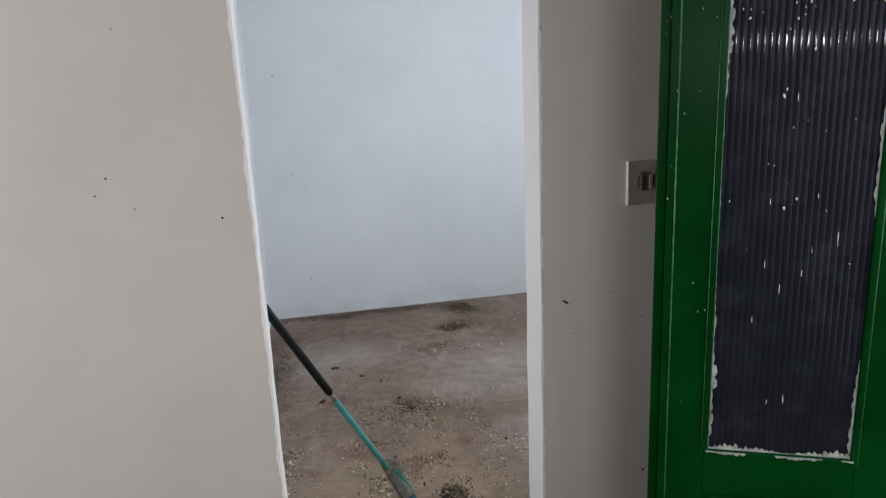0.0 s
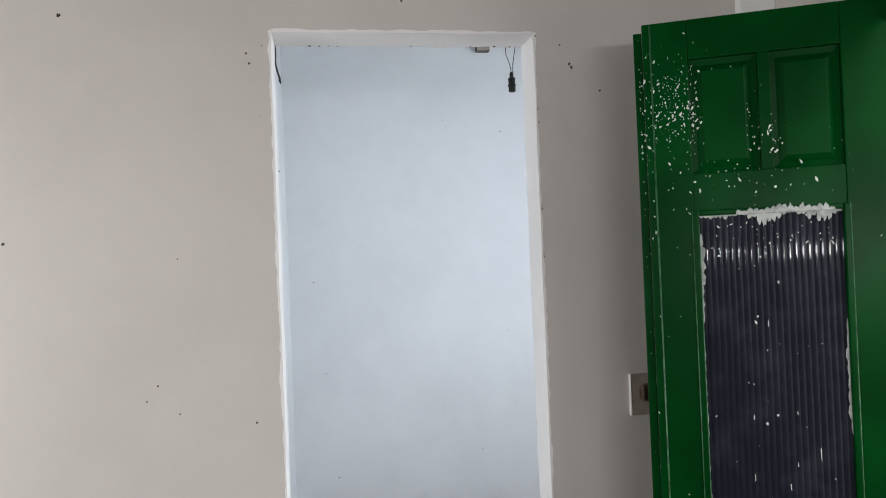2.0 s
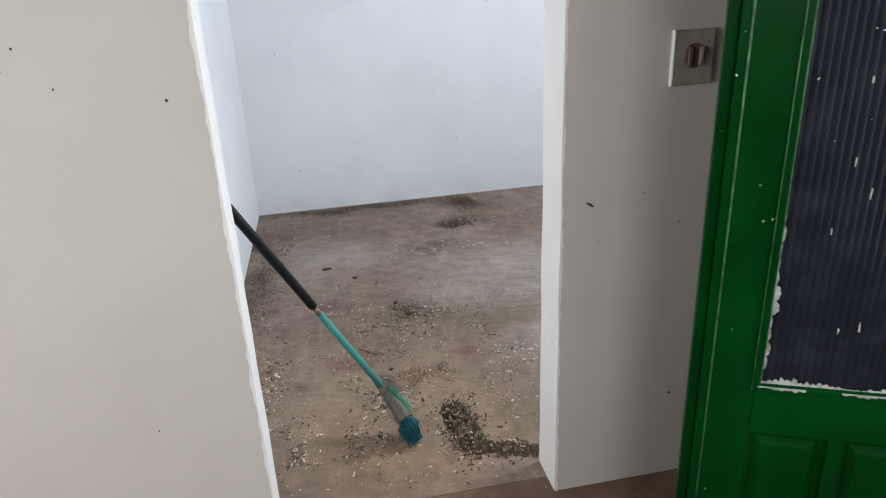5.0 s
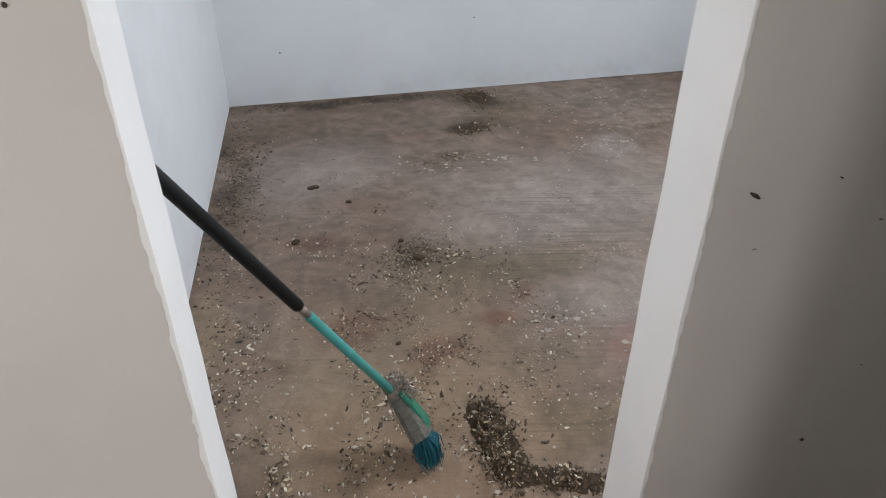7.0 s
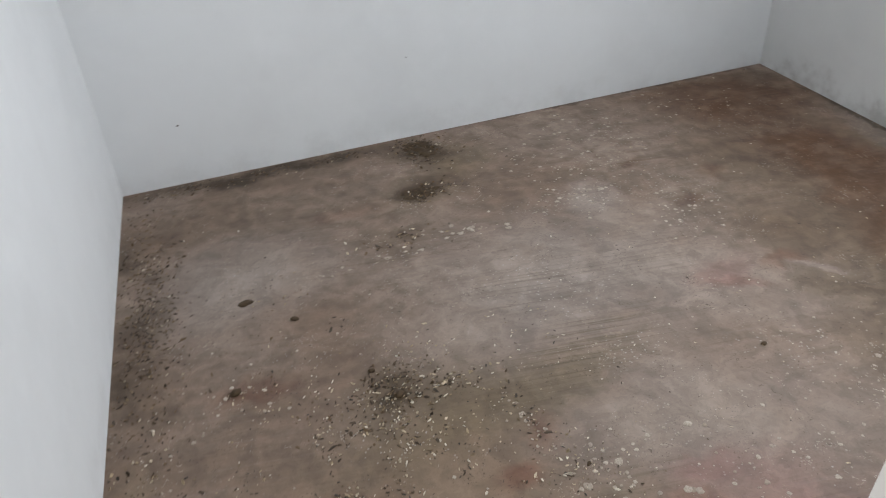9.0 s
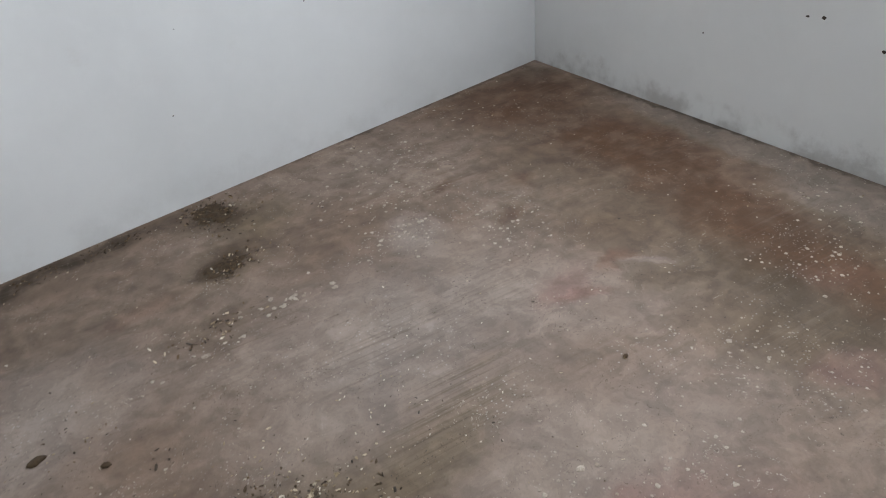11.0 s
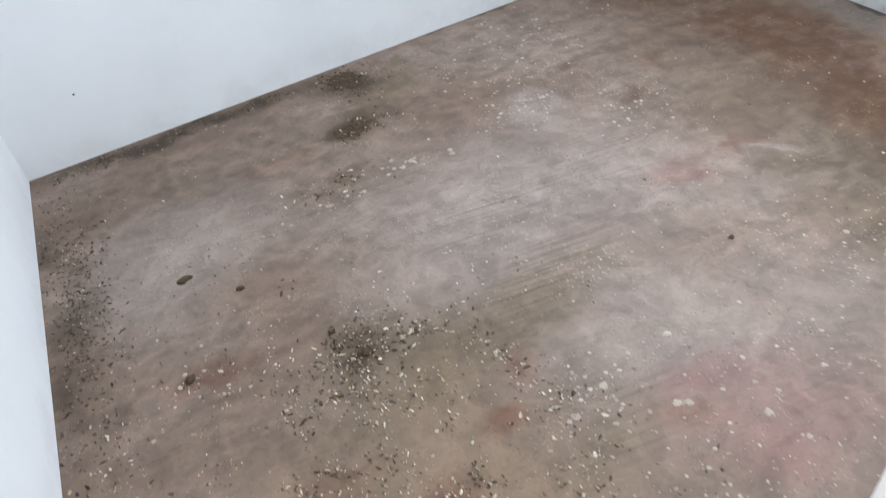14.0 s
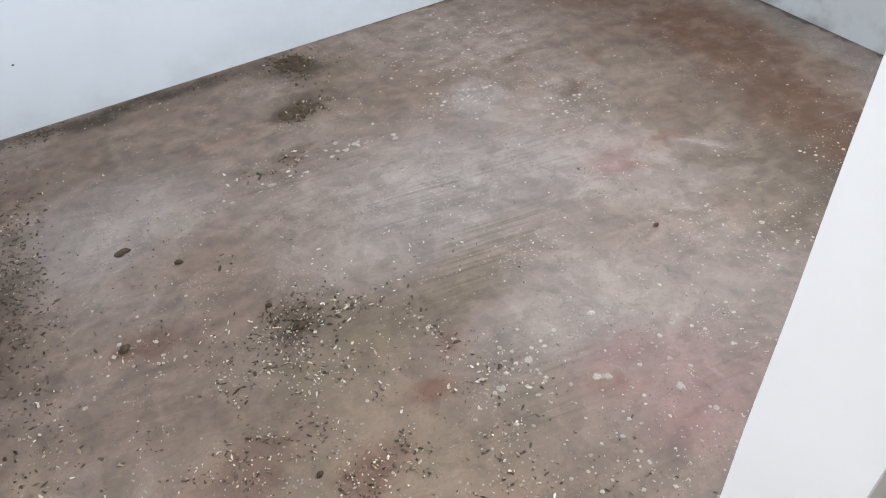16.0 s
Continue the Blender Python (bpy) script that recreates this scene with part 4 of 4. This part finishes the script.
s.cloud(70, 0.745, 0.85, 0.022, 0.09, 8, 0.0012, 0.0030)
s.cloud(50, 0.62, 1.055, 0.06, 0.02, 0, 0.0015, 0.0036)
s.cloud(40, 0.72, 1.70, 0.07, 0.035, 0, 0.0012, 0.0036)
s.cloud(22, 0.87, 1.955, 0.08, 0.04, 0, 0.0014, 0.0032)
s.cloud(160, 0.60, 0.60, 0.14, 0.14, 0, 0.0013, 0.0034)
s.field(700, -0.15, 2.5, 0.2, 2.35, 0.0009, 0.0022)
s.field(900, -0.1, 0.95, 0.13, 1.25, 0.0008, 0.0018)
s.field(60, 0.02, 0.70, 0.0, 0.16, 0.0013, 0.0036)
s.done("floor_chips", CHIPS, "scattered cream and brown flakes over the cement floor", "debris")

s = Scatter(23)
s.cloud(1000, 0.532, 0.32, 0.024, 0.070, -5, 0.0011, 0.0031, heap_height, 0.7)
s.cloud(330, 0.63, 0.19, 0.06, 0.024, -20, 0.0011, 0.0030, heap_height, 0.6)
s.cloud(150, 0.485, 1.10, 0.048, 0.050, 0, 0.0013, 0.0034, None, 0.6)
s.cloud(60, 0.60, 1.055, 0.075, 0.022, -4, 0.0013, 0.0034)
s.cloud(40, 0.42, 1.00, 0.08, 0.05, 0, 0.0014, 0.0034)
s.cloud(200, 0.87, 1.955, 0.085, 0.038, 8, 0.0014, 0.0040, None, 0.6)
s.cloud(220, 0.985, 2.27, 0.055, 0.07, 0, 0.0014, 0.0040, None, 0.6)
s.cloud(900, -0.06, 1.62, 0.05, 0.30, -3, 0.0011, 0.0030)
s.cloud(420, 0.38, 2.345, 0.34, 0.024, 0, 0.0013, 0.0034)
s.cloud(40, 0.72, 1.70, 0.07, 0.035, 0, 0.0012, 0.0034)
s.cloud(150, 0.32, 1.40, 0.14, 0.16, 0, 0.0010, 0.0030)
s.cloud(700, 0.30, 0.75, 0.28, 0.24, 0, 0.0009, 0.0024)
s.cloud(160, 0.55, 0.26, 0.10, 0.09, 0, 0.0011, 0.0030)
s.done("dark_crumbs", DARK_CHIPS, "dark crumbs of earth and bark strewn on the floor", "debris")


# clods that lie by themselves
def clod(x, y, rx, ry, h, turn, seed):
    rnd = random.Random(seed)
    b = bmesh.new()
    bmesh.ops.create_icosphere(b, subdivisions=2, radius=1.0)
    for v in b.verts:
        k = 1 + 0.35 * noise.noise(v.co * 1.7 + Vector((seed, 0, 0))) + rnd.uniform(-0.05, 0.05)
        v.co = Vector((v.co.x * rx * k, v.co.y * ry * k, max(0.0, v.co.z * h * k + h * 0.5)))
    ob = tagged(new("dirt_clod", mesh_of("dirt_clod", b, CRUMBS)), "dark clod of dried earth on the cement floor", "clod", "clods on the floor")
    ob.matrix_world = pose(x, y, 0.0, 0, 0, turn)


clod(0.204, 1.576, 0.022, 0.012, 0.006, 10, 1)
clod(0.319, 1.451, 0.012, 0.008, 0.005, -20, 2)
clod(1.391, 0.859, 0.010, 0.006, 0.004, 10, 3)
clod(0.13, 1.23, 0.014, 0.011, 0.007, 30, 4)
clod(0.492, 1.062, 0.015, 0.010, 0.008, 20, 8)
clod(0.455, 1.17, 0.009, 0.007, 0.005, 0, 5)
clod(0.80, 0.71, 0.008, 0.004, 0.003, 40, 6)
clod(0.37, 0.69, 0.008, 0.006, 0.004, 40, 7)


# pale paint drips, dried flat on the cement
class Drips(Scatter):
    def drop(self, x, y, r):
        if not self.inside(x, y):
            return
        sides = 10
        n0 = len(self.v)
        k = [self.r.uniform(0.7, 1.2) for _ in range(sides)]
        lift = self.r.uniform(0.0, 0.0006) if r > 0.003 else 0.0006
        for f, z in ((1.0, -0.0004), (0.82, 0.0007)):
            for j in range(sides):
                a = j * 2 * math.pi / sides
                self.v.append((x + r * f * k[j] * math.cos(a), y + r * f * k[j] * math.sin(a), z + lift))
        self.f.append([n0 + sides + j for j in range(sides)])
        for j in range(sides):
            self.f.append([n0 + j, n0 + (j + 1) % sides, n0 + sides + (j + 1) % sides, n0 + sides + j])

    def spread(self, n, x, y, sx, sy, hi, turn=0):
        c_, s_ = math.cos(radians(turn)), math.sin(radians(turn))
        for _ in range(n):
            u, w = self.r.gauss(0, sx), self.r.gauss(0, sy)
            self.drop(x + u * c_ - w * s_, y + u * s_ + w * c_, 0.0010 + hi * 0.66 * self.r.random() ** 2.2)


d = Drips(31)
d.spread(34, 0.748, 0.85, 0.014, 0.07, 0.007, 8)
d.spread(70, 0.82, 0.67, 0.07, 0.04, 0.008, 30)
d.spread(80, 1.02, 0.60, 0.14, 0.11, 0.008)
d.spread(70, 0.85, 0.39, 0.06, 0.05, 0.0065)
d.spread(75, 1.16, 0.48, 0.20, 0.15, 0.007)
d.spread(220, 1.45, 1.98, 0.13, 0.16, 0.009, -30)
d.spread(90, 1.37, 1.70, 0.06, 0.06, 0.010)
d.spread(40, 0.92, 1.67, 0.07, 0.022, 0.014, -8)
d.spread(18, 0.66, 1.62, 0.05, 0.02, 0.012)
d.spread(60, 1.60, 1.43, 0.06, 0.07, 0.008)
d.spread(110, 1.64, 0.68, 0.12, 0.08, 0.006, -35)
d.spread(60, 1.72, 0.47, 0.08, 0.06, 0.005, -35)
d.spread(70, 2.06, 0.68, 0.08, 0.08, 0.008)
d.spread(60, 2.34, 0.85, 0.07, 0.12, 0.009)
d.spread(70, 1.85, 2.2, 0.25, 0.07, 0.009)
d.spread(40, 0.40, 1.62, 0.14, 0.16, 0.008)
d.spread(60, 0.12, 1.21, 0.06, 0.07, 0.008)
d.spread(110, 0.15, 0.45, 0.14, 0.14, 0.007)
d.spread(70, 0.40, 0.62, 0.2, 0.14, 0.006)
d.spread(60, 0.45, 0.22, 0.12, 0.05, 0.010)
d.spread(130, 1.2, 1.0, 0.5, 0.4, 0.004)
d.spread(120, 1.3, 1.4, 0.7, 0.5, 0.004)
for x, y, r in ((1.06, 0.72, 0.012), (1.075, 0.461, 0.012), (0.95, 0.575, 0.012), (0.97, 0.562, 0.011), (1.108, 0.525, 0.009), (1.248, 0.479, 0.009), (1.61, 0.714, 0.010),
                (0.96, 0.569, 0.009), (0.77, 0.66, 0.014), (0.86, 0.69, 0.014), (1.64, 1.489, 0.010), (1.655, 1.48, 0.008)):
    d.drop(x, y, r * 0.8)
d.done("paint_drips", DRIP, "dried cream paint drips spotted over the cement floor", "paint drips")
